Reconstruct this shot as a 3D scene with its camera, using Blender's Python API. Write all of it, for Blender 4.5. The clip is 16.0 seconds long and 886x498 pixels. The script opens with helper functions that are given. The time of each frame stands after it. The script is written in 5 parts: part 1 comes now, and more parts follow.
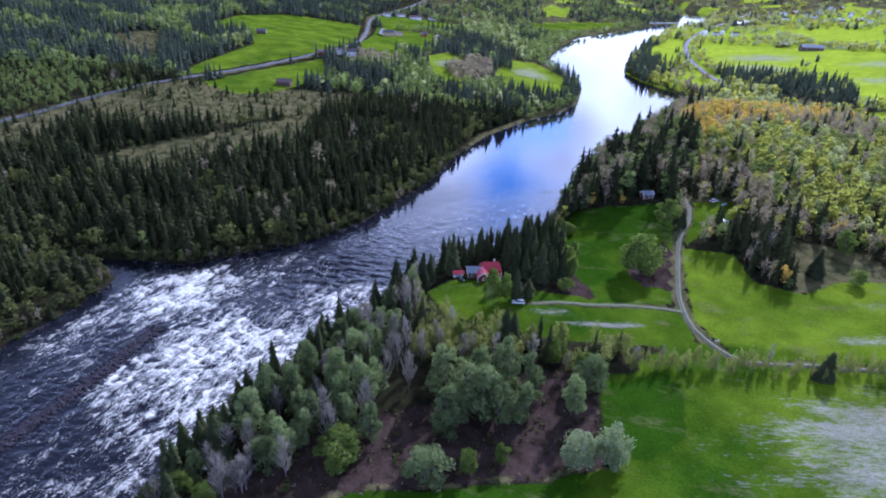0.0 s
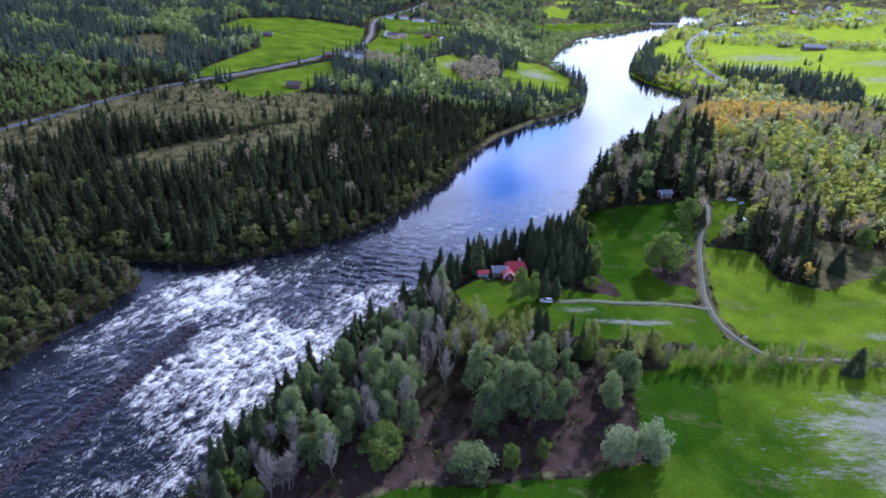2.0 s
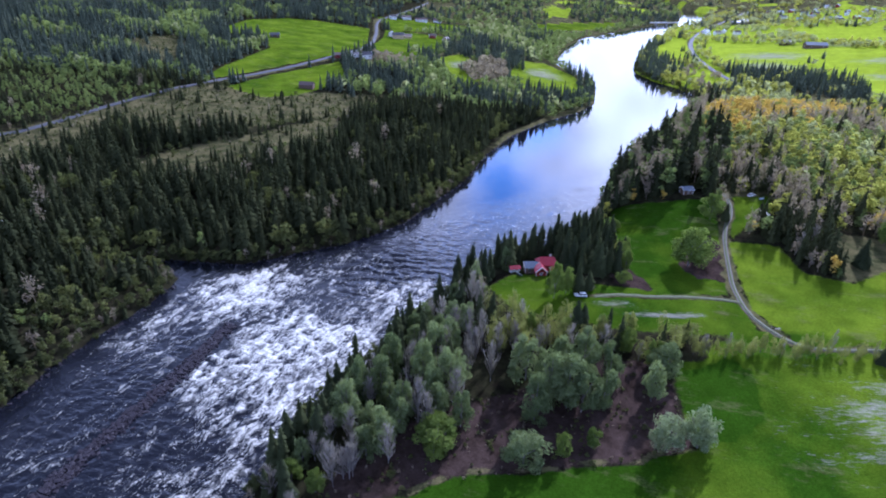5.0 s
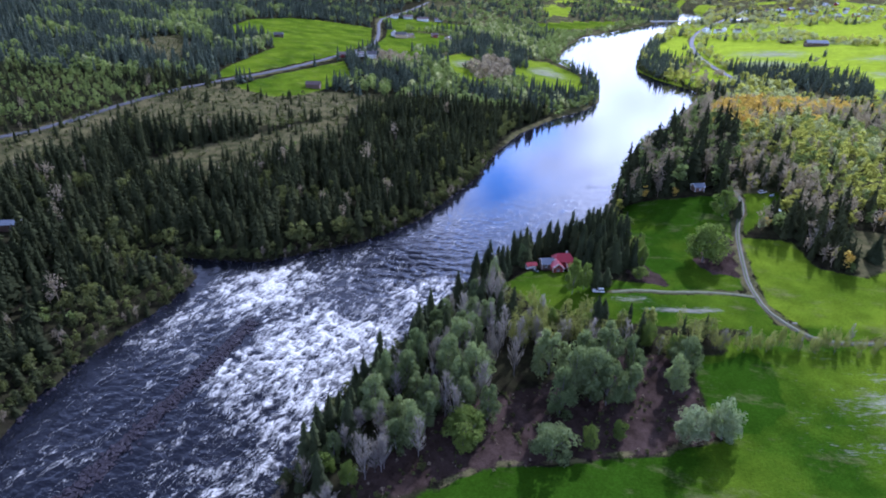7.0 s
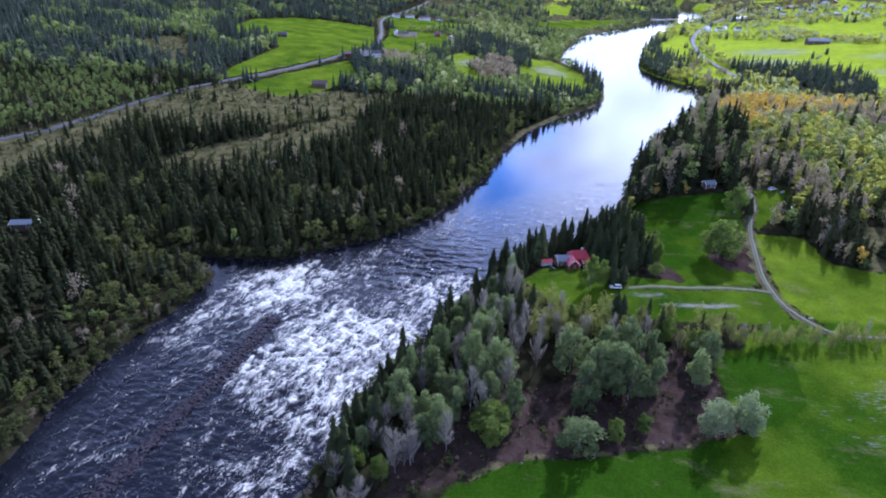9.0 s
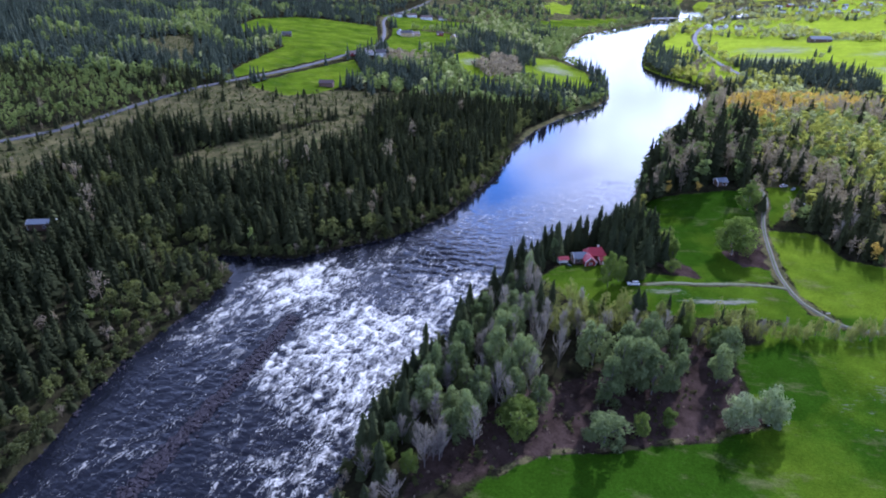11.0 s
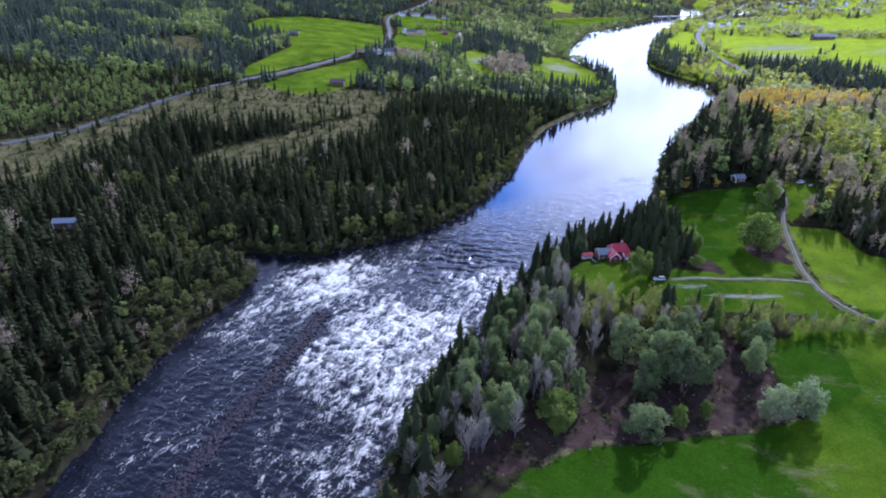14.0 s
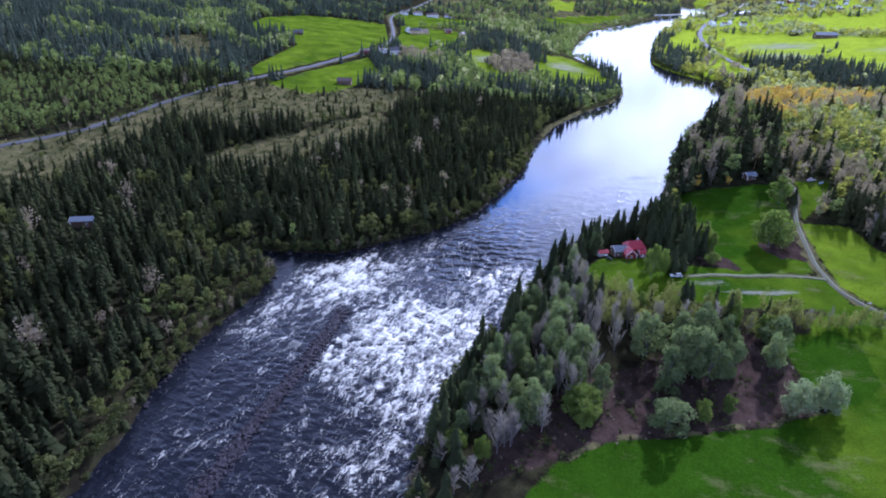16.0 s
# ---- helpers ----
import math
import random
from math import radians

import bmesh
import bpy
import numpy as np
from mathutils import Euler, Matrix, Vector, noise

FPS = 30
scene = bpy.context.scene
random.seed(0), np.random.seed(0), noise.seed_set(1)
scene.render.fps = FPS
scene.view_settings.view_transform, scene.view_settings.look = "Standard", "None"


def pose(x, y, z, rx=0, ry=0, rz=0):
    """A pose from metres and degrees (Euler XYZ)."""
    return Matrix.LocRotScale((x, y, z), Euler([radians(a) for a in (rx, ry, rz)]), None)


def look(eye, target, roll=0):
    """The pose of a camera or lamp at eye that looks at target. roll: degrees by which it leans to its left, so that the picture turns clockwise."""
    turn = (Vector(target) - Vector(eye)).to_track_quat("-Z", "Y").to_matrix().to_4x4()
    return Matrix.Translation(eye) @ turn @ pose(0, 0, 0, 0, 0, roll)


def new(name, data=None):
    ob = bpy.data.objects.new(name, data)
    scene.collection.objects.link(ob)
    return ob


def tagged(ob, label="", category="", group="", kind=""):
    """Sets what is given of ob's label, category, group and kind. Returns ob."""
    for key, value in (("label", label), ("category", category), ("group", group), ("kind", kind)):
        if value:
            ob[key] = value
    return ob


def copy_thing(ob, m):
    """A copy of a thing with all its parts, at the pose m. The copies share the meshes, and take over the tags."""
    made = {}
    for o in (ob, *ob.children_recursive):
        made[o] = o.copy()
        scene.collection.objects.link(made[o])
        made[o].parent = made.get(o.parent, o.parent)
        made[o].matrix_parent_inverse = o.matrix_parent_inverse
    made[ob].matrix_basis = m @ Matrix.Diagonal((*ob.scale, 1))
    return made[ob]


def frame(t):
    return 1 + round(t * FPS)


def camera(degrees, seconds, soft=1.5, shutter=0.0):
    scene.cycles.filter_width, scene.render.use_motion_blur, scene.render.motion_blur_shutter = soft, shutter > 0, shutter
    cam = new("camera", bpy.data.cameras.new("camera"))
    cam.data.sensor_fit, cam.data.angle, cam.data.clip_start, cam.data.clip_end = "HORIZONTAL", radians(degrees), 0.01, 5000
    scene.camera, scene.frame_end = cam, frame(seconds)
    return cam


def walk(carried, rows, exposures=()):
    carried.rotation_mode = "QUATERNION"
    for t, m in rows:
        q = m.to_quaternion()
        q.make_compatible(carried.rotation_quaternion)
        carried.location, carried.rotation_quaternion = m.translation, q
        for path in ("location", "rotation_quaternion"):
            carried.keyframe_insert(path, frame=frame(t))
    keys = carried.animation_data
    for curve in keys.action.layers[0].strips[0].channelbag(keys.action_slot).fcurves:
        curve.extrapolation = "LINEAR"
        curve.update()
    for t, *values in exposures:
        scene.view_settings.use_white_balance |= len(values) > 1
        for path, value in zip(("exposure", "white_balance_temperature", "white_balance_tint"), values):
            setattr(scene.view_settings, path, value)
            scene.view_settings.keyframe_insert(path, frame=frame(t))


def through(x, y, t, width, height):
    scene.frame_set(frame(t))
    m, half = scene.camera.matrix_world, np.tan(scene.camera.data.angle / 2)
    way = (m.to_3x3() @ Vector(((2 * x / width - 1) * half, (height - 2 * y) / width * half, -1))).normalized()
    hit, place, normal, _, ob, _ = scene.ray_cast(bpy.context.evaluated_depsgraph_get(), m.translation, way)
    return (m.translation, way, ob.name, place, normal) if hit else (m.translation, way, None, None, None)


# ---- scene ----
cam = camera(73.7, 16.0, soft=1.95)
# seconds, eye x y z, yaw, pitch, roll
PATH = [
    (0, 0.078, 0.553, 118.685, -0.011, -25.985, 1.980),
    (0.5, -2.603, 0.048, 118.678, -0.058, -25.926, 1.895),
    (1, -5.350, -0.518, 118.674, -0.111, -25.881, 1.819),
    (1.5, -8.098, -1.134, 118.673, -0.165, -25.845, 1.750),
    (2, -10.802, -1.786, 118.674, -0.224, -25.821, 1.688),
    (2.5, -13.431, -2.460, 118.675, -0.283, -25.803, 1.632),
    (3, -15.964, -3.147, 118.677, -0.343, -25.793, 1.580),
    (3.5, -18.391, -3.836, 118.678, -0.405, -25.790, 1.533),
    (4, -20.711, -4.519, 118.677, -0.466, -25.791, 1.487),
    (6.5, -30.995, -7.626, 118.645, -0.751, -25.848, 1.289),
    (7, -32.879, -8.161, 118.631, -0.802, -25.864, 1.251),
    (7.5, -34.741, -8.666, 118.615, -0.850, -25.881, 1.213),
    (8, -36.590, -9.140, 118.597, -0.896, -25.898, 1.175),
    (8.5, -38.437, -9.587, 118.577, -0.939, -25.915, 1.136),
    (9, -40.287, -10.008, 118.555, -0.980, -25.932, 1.098),
    (11.5, -49.701, -11.870, 118.450, -1.154, -26.006, 0.907),
    (12, -51.604, -12.226, 118.435, -1.185, -26.021, 0.872),
    (12.5, -53.504, -12.586, 118.424, -1.215, -26.035, 0.839),
    (13, -55.399, -12.955, 118.420, -1.245, -26.050, 0.809),
    (13.5, -57.287, -13.335, 118.422, -1.276, -26.066, 0.781),
    (14, -59.171, -13.727, 118.432, -1.308, -26.084, 0.759),
    (14.5, -61.059, -14.132, 118.453, -1.343, -26.105, 0.741),
    (15, -62.966, -14.549, 118.485, -1.380, -26.128, 0.731),
    (15.5, -64.914, -14.975, 118.530, -1.421, -26.155, 0.726),
    (16, -66.938, -15.403, 118.590, -1.466, -26.187, 0.731),
]
walk(cam, [(t, pose(x, y, z, 0, 0, yaw) @ pose(0, 0, 0, 90 + pitch) @ pose(0, 0, 0, 0, 0, roll)) for t, x, y, z, yaw, pitch, roll in PATH],
     [(0.0, 1.02, 4860, 31), (16.0, 1.02, 4860, 31)])

# ---- world, sun ----
SUN = Vector((0.43, 0.72, 0.53)).normalized()
world = bpy.data.worlds.new("sky")
scene.world = world
world.use_nodes = True


def wire(tree, kind, inputs=None, **props):
    """A node with its properties and inputs set; sockets are linked, values stored."""
    n = tree.nodes.new(kind)
    for k, v in props.items():
        setattr(n, k, v)
    for k, v in (inputs or {}).items():
        if isinstance(v, bpy.types.NodeSocket):
            tree.links.new(v, n.inputs[k])
        else:
            n.inputs[k].default_value = v
    return n


def ramp(tree, fac, stops, ease="LINEAR"):
    n = tree.nodes.new("ShaderNodeValToRGB")
    n.color_ramp.interpolation = ease
    while len(n.color_ramp.elements) < len(stops):
        n.color_ramp.elements.new(0.5)
    for e, (p, c) in zip(n.color_ramp.elements, stops):
        e.position, e.color = p, (c, c, c, 1) if isinstance(c, (int, float)) else (*c, 1)
    tree.links.new(fac, n.inputs[0])
    return n.outputs[0]


def maths(tree, op, a, b=0.0, c=0.0, clamp=False):
    return wire(tree, "ShaderNodeMath", {0: a, 1: b, 2: c}, operation=op, use_clamp=clamp).outputs[0]


def blend(tree, fac, a, b, mode="MIX"):
    n = tree.nodes.new("ShaderNodeMix")
    n.data_type, n.blend_type = "RGBA", mode
    for i, v in ((0, fac), (6, a), (7, b)):
        if isinstance(v, bpy.types.NodeSocket):
            tree.links.new(v, n.inputs[i])
        else:
            n.inputs[i].default_value = v if i == 0 else (*v, 1)
    return n.outputs[2]


def build_sky():
    t = world.node_tree
    t.nodes.clear()
    out = t.nodes.new("ShaderNodeOutputWorld")
    sky = wire(t, "ShaderNodeTexSky", sky_type="NISHITA", sun_disc=False, sun_elevation=math.asin(SUN.z),
               sun_rotation=math.atan2(SUN.x, SUN.y), altitude=200.0, air_density=1.3, dust_density=0.1, ozone_density=3.0)
    way = t.nodes.new("ShaderNodeTexCoord").outputs["Generated"]
    xyz = wire(t, "ShaderNodeSeparateXYZ", {0: way})
    up = maths(t, "ADD", maths(t, "MAXIMUM", xyz.outputs[2], 0.0), 0.16)
    flat = wire(t, "ShaderNodeCombineXYZ", {0: maths(t, "DIVIDE", xyz.outputs[0], up), 1: maths(t, "DIVIDE", xyz.outputs[1], up)}).outputs[0]
    puffs = wire(t, "ShaderNodeTexNoise", {"Vector": flat, "Scale": 1.35, "Detail": 6.0, "Roughness": 0.55, "Distortion": 0.3}).outputs[0]
    cover = ramp(t, puffs, [(0.20, 0.0), (0.34, 1.0)], "EASE")
    # a gap of clear sky in the cloud deck ahead
    gap = wire(t, "ShaderNodeVectorMath", {0: way, 1: Vector(GAP).normalized()}, operation="DISTANCE").outputs["Value"]
    gap = maths(t, "ADD", gap, maths(t, "MULTIPLY", maths(t, "SUBTRACT", puffs, 0.5), 0.5))
    cover = maths(t, "MULTIPLY", cover, ramp(t, gap, [(0.025, 0.0), (0.115, 1.0)], "EASE"))
    near = maths(t, "MAXIMUM", wire(t, "ShaderNodeVectorMath", {0: way, 1: SUN}, operation="DOT_PRODUCT").outputs["Value"], 0.0)
    glow = maths(t, "POWER", near, 5.0)
    body = wire(t, "ShaderNodeTexNoise", {"Vector": flat, "Scale": 3.1, "Detail": 5.0}).outputs[0]
    power = maths(t, "MULTIPLY", maths(t, "ADD", CLOUD, maths(t, "MULTIPLY", glow, CLOUD_GLOW)), ramp(t, body, [(0.32, 0.50), (0.62, 1.2)]))
    # bright towards the horizon under the sun, grey overhead
    power = maths(t, "MULTIPLY", power, ramp(t, xyz.outputs[2], [(0.05, 1.5), (0.10, 0.80), (0.2, 0.86), (0.28, 1.12), (0.34, 1.12), (0.45, 0.76), (0.53, 0.28), (0.9, 0.20)]))
    cloud = wire(t, "ShaderNodeBackground", {"Color": blend(t, maths(t, "MULTIPLY", glow, 1.6, clamp=True), (0.71, 0.82, 1.0), (0.88, 0.93, 1.0)), "Strength": power})
    clear = wire(t, "ShaderNodeBackground", {"Color": blend(t, 1.0, sky.outputs[0], (0.68, 1.02, 1.5), "MULTIPLY"), "Strength": SKY})
    mixed = wire(t, "ShaderNodeMixShader", {0: cover, 1: clear.outputs[0], 2: cloud.outputs[0]})
    t.links.new(mixed.outputs[0], out.inputs[0])


GAP = (0.109, 0.945, 0.309)
SKY, CLOUD, CLOUD_GLOW = 0.15, 1.0, 1.9
build_sky()
sun = new("sun", bpy.data.lights.new("sun", "SUN"))
sun.data.energy, sun.data.angle, sun.data.color = 3.0, radians(1.5), (1.0, 0.95, 0.86)
sun.matrix_world = look(SUN * 300, (0, 0, 0))

# ---- materials ----


def material(name):
    m = bpy.data.materials.new(name)
    m.use_nodes = True
    t = m.node_tree
    t.nodes.clear()
    return m, t, t.nodes.new("ShaderNodeOutputMaterial")


def spot(t):
    return t.nodes.new("ShaderNodeNewGeometry").outputs["Position"]


def grain(t, scale, detail=4.0, rough=0.55, vec=None, stretch=None):
    vec = vec or spot(t)
    if stretch:
        vec = wire(t, "ShaderNodeMapping", {"Vector": vec, "Rotation": (0, 0, radians(stretch[0]))}).outputs[0]
        vec = wire(t, "ShaderNodeMapping", {"Vector": vec, "Scale": stretch[1]}).outputs[0]
    return wire(t, "ShaderNodeTexNoise", {"Vector": vec, "Scale": scale, "Detail": detail, "Roughness": rough}).outputs[0]


def relief(t, fac, strength, distance):
    return wire(t, "ShaderNodeBump", {"Height": fac, "Strength": strength, "Distance": distance}).outputs[0]


def plain(name, colour, rough=0.7, metal=0.0, vary=0.25, scale=1.5, bump=0.0, gloss=0.5):
    """A surface of one paint or stuff, mottled at two scales."""
    m, t, out = material(name)
    n = maths(t, "ADD", maths(t, "MULTIPLY", grain(t, scale), 0.6), maths(t, "MULTIPLY", grain(t, scale * 9, 2), 0.4))
    c = blend(t, ramp(t, n, [(0.3, 0.0), (0.7, 1.0)]), tuple(v * (1 - vary) for v in colour), tuple(min(1, v * (1 + vary)) for v in colour))
    b = wire(t, "ShaderNodeBsdfPrincipled", {"Base Color": c, "Roughness": rough, "Metallic": metal, "Specular IOR Level": gloss})
    if bump:
        t.links.new(relief(t, n, 0.6, bump), b.inputs["Normal"])
    t.links.new(b.outputs[0], out.inputs[0])
    return m


def foliage(name, dark, light, through=0.3, each="tint"):
    """Leaves or needles: a tint for each tree, mottling along the crown, some light through."""
    m, t, out = material(name)
    if each == "tint":
        pick = wire(t, "ShaderNodeAttribute", attribute_name="tint").outputs["Fac"]
    else:
        pick = t.nodes.new("ShaderNodeObjectInfo").outputs["Random"]
    f = maths(t, "ADD", maths(t, "MULTIPLY", pick, 0.65), maths(t, "MULTIPLY", grain(t, 0.9, 3), 0.5), clamp=True)
    c = blend(t, f, dark, light)
    fine = grain(t, 4.0, 2)
    c = blend(t, 1.0, c, ramp(t, fine, [(0.25, 0.7), (0.75, 1.25)]), "MULTIPLY")
    d = wire(t, "ShaderNodeBsdfDiffuse", {"Color": c})
    l = wire(t, "ShaderNodeBsdfTranslucent", {"Color": blend(t, 1.0, c, (1.0, 1.05, 0.7), "MULTIPLY")})
    mix = wire(t, "ShaderNodeMixShader", {0: through, 1: d.outputs[0], 2: l.outputs[0]})
    t.links.new(mix.outputs[0], out.inputs[0])
    return m


def ground_material():
    m, t, out = material("ground_cover")
    cov = wire(t, "ShaderNodeAttribute", attribute_name="cover")
    rgb = wire(t, "ShaderNodeSeparateColor", {0: cov.outputs["Color"]})
    big, mid, fine = grain(t, 0.035, 5), grain(t, 0.22, 5), grain(t, 1.6, 4, 0.65)
    floor = blend(t, ramp(t, mid, [(0.35, 0), (0.65, 1)]), (0.016, 0.014, 0.009), (0.034, 0.034, 0.016))
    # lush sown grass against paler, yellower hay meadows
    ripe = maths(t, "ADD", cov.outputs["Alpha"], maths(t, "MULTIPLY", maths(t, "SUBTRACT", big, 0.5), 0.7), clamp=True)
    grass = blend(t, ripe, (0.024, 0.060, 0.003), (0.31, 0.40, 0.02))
    pale = wire(t, "ShaderNodeAttribute", attribute_name="pale").outputs["Fac"]
    streaks = maths(t, "ADD", maths(t, "MULTIPLY", grain(t, 0.12, 6, 0.70, None, (4, (0.36, 1.25, 1))), 0.55), maths(t, "MULTIPLY", grain(t, 0.8, 5, 0.72, None, (4, (0.5, 1.5, 1))), 0.45))
    grass = blend(t, ramp(t, maths(t, "ADD", streaks, maths(t, "MULTIPLY", maths(t, "SUBTRACT", pale, 0.5), 0.32)), [(0.53, 0), (0.67, 0.78)]), grass, (0.255, 0.243, 0.21))
    tan = ramp(t, grain(t, 0.10, 6, 0.72, None, (20, (0.6, 1.2, 1))), [(0.55, 0), (0.72, 0.55)])
    grass = blend(t, tan, grass, (0.15, 0.14, 0.06))
    dry = blend(t, ramp(t, grain(t, 0.12, 6, 0.7), [(0.36, 0), (0.62, 1)]), (0.040, 0.047, 0.018), (0.13, 0.115, 0.052))
    bare = blend(t, ramp(t, grain(t, 0.18, 6, 0.7), [(0.34, 0), (0.66, 1)]), (0.023, 0.016, 0.012), (0.072, 0.050, 0.042))
    rag = maths(t, "MULTIPLY", maths(t, "SUBTRACT", fine, 0.5), 0.55)
    rag2 = maths(t, "MULTIPLY", maths(t, "SUBTRACT", mid, 0.5), 0.7)
    def edge(s):
        return ramp(t, maths(t, "ADD", maths(t, "ADD", s, rag), rag2), [(0.4, 0), (0.6, 1)])
    c = blend(t, edge(rgb.outputs[2]), floor, bare)
    c = blend(t, edge(rgb.outputs[1]), c, dry)
    c = blend(t, edge(rgb.outputs[0]), c, grass)
    c = blend(t, 1.0, c, ramp(t, fine, [(0.25, 0.68), (0.75, 1.28)]), "MULTIPLY")
    c = blend(t, 1.0, c, ramp(t, grain(t, 0.11, 6, 0.65), [(0.3, 0.80), (0.7, 1.2)]), "MULTIPLY")
    b = wire(t, "ShaderNodeBsdfPrincipled", {"Base Color": c, "Roughness": 0.95, "Specular IOR Level": 0.0, "Normal": relief(t, fine, 0.5, 0.25)})
    t.links.new(b.outputs[0], out.inputs[0])
    return m


def water_material():
    """Dark river water: glossy, rippled; white where the foam attribute and the flow's own streaks meet."""
    m, t, out = material("river_water")
    foam = wire(t, "ShaderNodeAttribute", attribute_name="foam").outputs["Fac"]
    rough = wire(t, "ShaderNodeAttribute", attribute_name="rough").outputs["Fac"]
    warp = wire(t, "ShaderNodeTexNoise", {"Vector": spot(t), "Scale": 0.22, "Detail": 3.0}).outputs[1]
    bent = wire(t, "ShaderNodeVectorMath", {0: warp, 1: (4.5, 4.5, 0.0), 2: spot(t)}, operation="MULTIPLY_ADD").outputs[0]
    def threads(scale, width, stretch):
        """Thin bright lines where the noise crosses its middle."""
        n = grain(t, scale, 4, 0.6, bent, (-FLOW, stretch))
        return maths(t, "SUBTRACT", 1.0, maths(t, "MULTIPLY", maths(t, "ABSOLUTE", maths(t, "SUBTRACT", n, 0.5)), width), clamp=True)

    f = maths(t, "ADD", maths(t, "MULTIPLY", threads(0.22, 6.0, (0.26, 1.15, 1)), 0.34), maths(t, "MULTIPLY", threads(0.62, 5.5, (0.42, 1.25, 1)), 0.38))
    f = maths(t, "ADD", f, maths(t, "MULTIPLY", threads(1.7, 5.0, (0.55, 1.2, 1)), 0.36))
    f = maths(t, "ADD", f, maths(t, "MULTIPLY", maths(t, "SUBTRACT", grain(t, 2.0, 3, 0.6, bent), 0.5), 0.5))
    white = ramp(t, maths(t, "ADD", maths(t, "SUBTRACT", f, 1.05), maths(t, "MULTIPLY", foam, 0.60)), [(0.0, 0.0), (0.06, 0.26), (0.20, 0.62), (0.38, 1.0)])
    # thin milky water between the threads
    veil = maths(t, "ADD", maths(t, "MULTIPLY", grain(t, 0.35, 5, 0.65, bent, (-FLOW, (0.30, 1.4, 1))), 0.55), maths(t, "MULTIPLY", grain(t, 1.3, 4, 0.7, bent, (-FLOW, (0.35, 1.4, 1))), 0.45))
    milk = maths(t, "MULTIPLY", ramp(t, maths(t, "ADD", foam, maths(t, "MULTIPLY", maths(t, "SUBTRACT", veil, 0.5), 1.9)), [(0.42, 0.0), (0.95, 0.62), (1.45, 1.0)]), 0.66)
    white = maths(t, "MAXIMUM", white, milk)
    deep = blend(t, grain(t, 0.03, 3), (0.005, 0.006, 0.011), (0.009, 0.010, 0.014))
    c = blend(t, white, deep, (0.68, 0.675, 0.60))
    chop = maths(t, "ADD", maths(t, "MULTIPLY", grain(t, 0.42, 3, 0.55, None, (-FLOW, (1.4, 0.55, 1))), 0.62), maths(t, "MULTIPLY", grain(t, 1.1, 2, 0.5, None, (-FLOW, (1.4, 0.7, 1))), 0.38))
    rip = maths(t, "ADD", maths(t, "MULTIPLY", chop, maths(t, "ADD", maths(t, "MULTIPLY", rough, 2.2), 0.024)), maths(t, "MULTIPLY", grain(t, 0.09, 4), 0.12))
    b = wire(t, "ShaderNodeBsdfPrincipled", {"Base Color": c, "Roughness": maths(t, "ADD", maths(t, "MULTIPLY", white, 0.5), maths(t, "ADD", maths(t, "MULTIPLY", rough, 0.06), 0.04)),
                                             "IOR": 1.33, "Normal": relief(t, rip, 0.55, 0.48)})
    t.links.new(b.outputs[0], out.inputs[0])
    return m


FLOW = 62.5
GROUND, WATER = ground_material(), water_material()
NEEDLE = foliage("spruce_needles", (0.023, 0.029, 0.015), (0.082, 0.090, 0.037), 0.3)
# far spruces: distance haze mixed into the needle colour as a paler blue-green
NEEDLE_FAR = foliage("spruce_needles_hazed", (0.050, 0.068, 0.056), (0.155, 0.180, 0.118), 0.35)
STAND = foliage("mid_green_leaves", (0.115, 0.155, 0.056), (0.27, 0.325, 0.11), 0.5)
NEEDLE_ONE = foliage("spruce_needles_near", (0.022, 0.030, 0.018), (0.075, 0.088, 0.036), 0.25, "object")
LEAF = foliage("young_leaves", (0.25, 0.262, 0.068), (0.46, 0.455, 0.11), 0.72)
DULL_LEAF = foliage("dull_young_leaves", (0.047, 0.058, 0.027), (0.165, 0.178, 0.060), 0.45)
BUDS = foliage("budding_crowns", (0.46, 0.325, 0.10), (0.72, 0.50, 0.10), 0.62)
GREYLEAF = foliage("grey_green_leaves", (0.095, 0.130, 0.058), (0.27, 0.322, 0.145), 0.45, "object")
YOUNG = foliage("slender_birch_leaves", (0.15, 0.165, 0.055), (0.31, 0.32, 0.10), 0.5, "object")
FRESH = foliage("fresh_leaves", (0.105, 0.155, 0.036), (0.235, 0.30, 0.07), 0.5, "object")
TWIG = foliage("bare_twigs", (0.205, 0.17, 0.135), (0.41, 0.34, 0.265), 0.5)
BARE_NEAR = foliage("bare_twigs_near", (0.16, 0.145, 0.145), (0.36, 0.325, 0.32), 0.4, "object")
PALE_WILLOW = foliage("pale_willow_leaves", (0.20, 0.245, 0.135), (0.30, 0.35, 0.20), 0.5, "object")
WILLOW = foliage("grey_willow_leaves", (0.22, 0.24, 0.13), (0.43, 0.445, 0.24), 0.65)
RED_WALL = plain("red_boards", (0.23, 0.030, 0.026), 0.8, vary=0.2, scale=2)
RED_ROOF = plain("red_roof_sheet", (0.40, 0.040, 0.055), 0.35, vary=0.12, scale=1.2)
BLUE_ROOF = plain("blue_grey_roof_sheet", (0.15, 0.18, 0.23), 0.6, vary=0.15, scale=1.2)
BROWN_ROOF = plain("brown_roof_tiles", (0.11, 0.075, 0.07), 0.75, vary=0.2, scale=1.2)
DARK_ROOF = plain("dark_slate_roof", (0.06, 0.06, 0.07), 0.6, vary=0.2, scale=1.2)
PALE_ROOF = plain("pale_sheet_roof", (0.36, 0.41, 0.46), 0.7, vary=0.15, scale=1.2)
WHITE = plain("white_paint", (0.78, 0.78, 0.76), 0.6, vary=0.06, scale=2)
OCHRE = plain("yellow_boards", (0.50, 0.38, 0.20), 0.8, vary=0.15, scale=2)
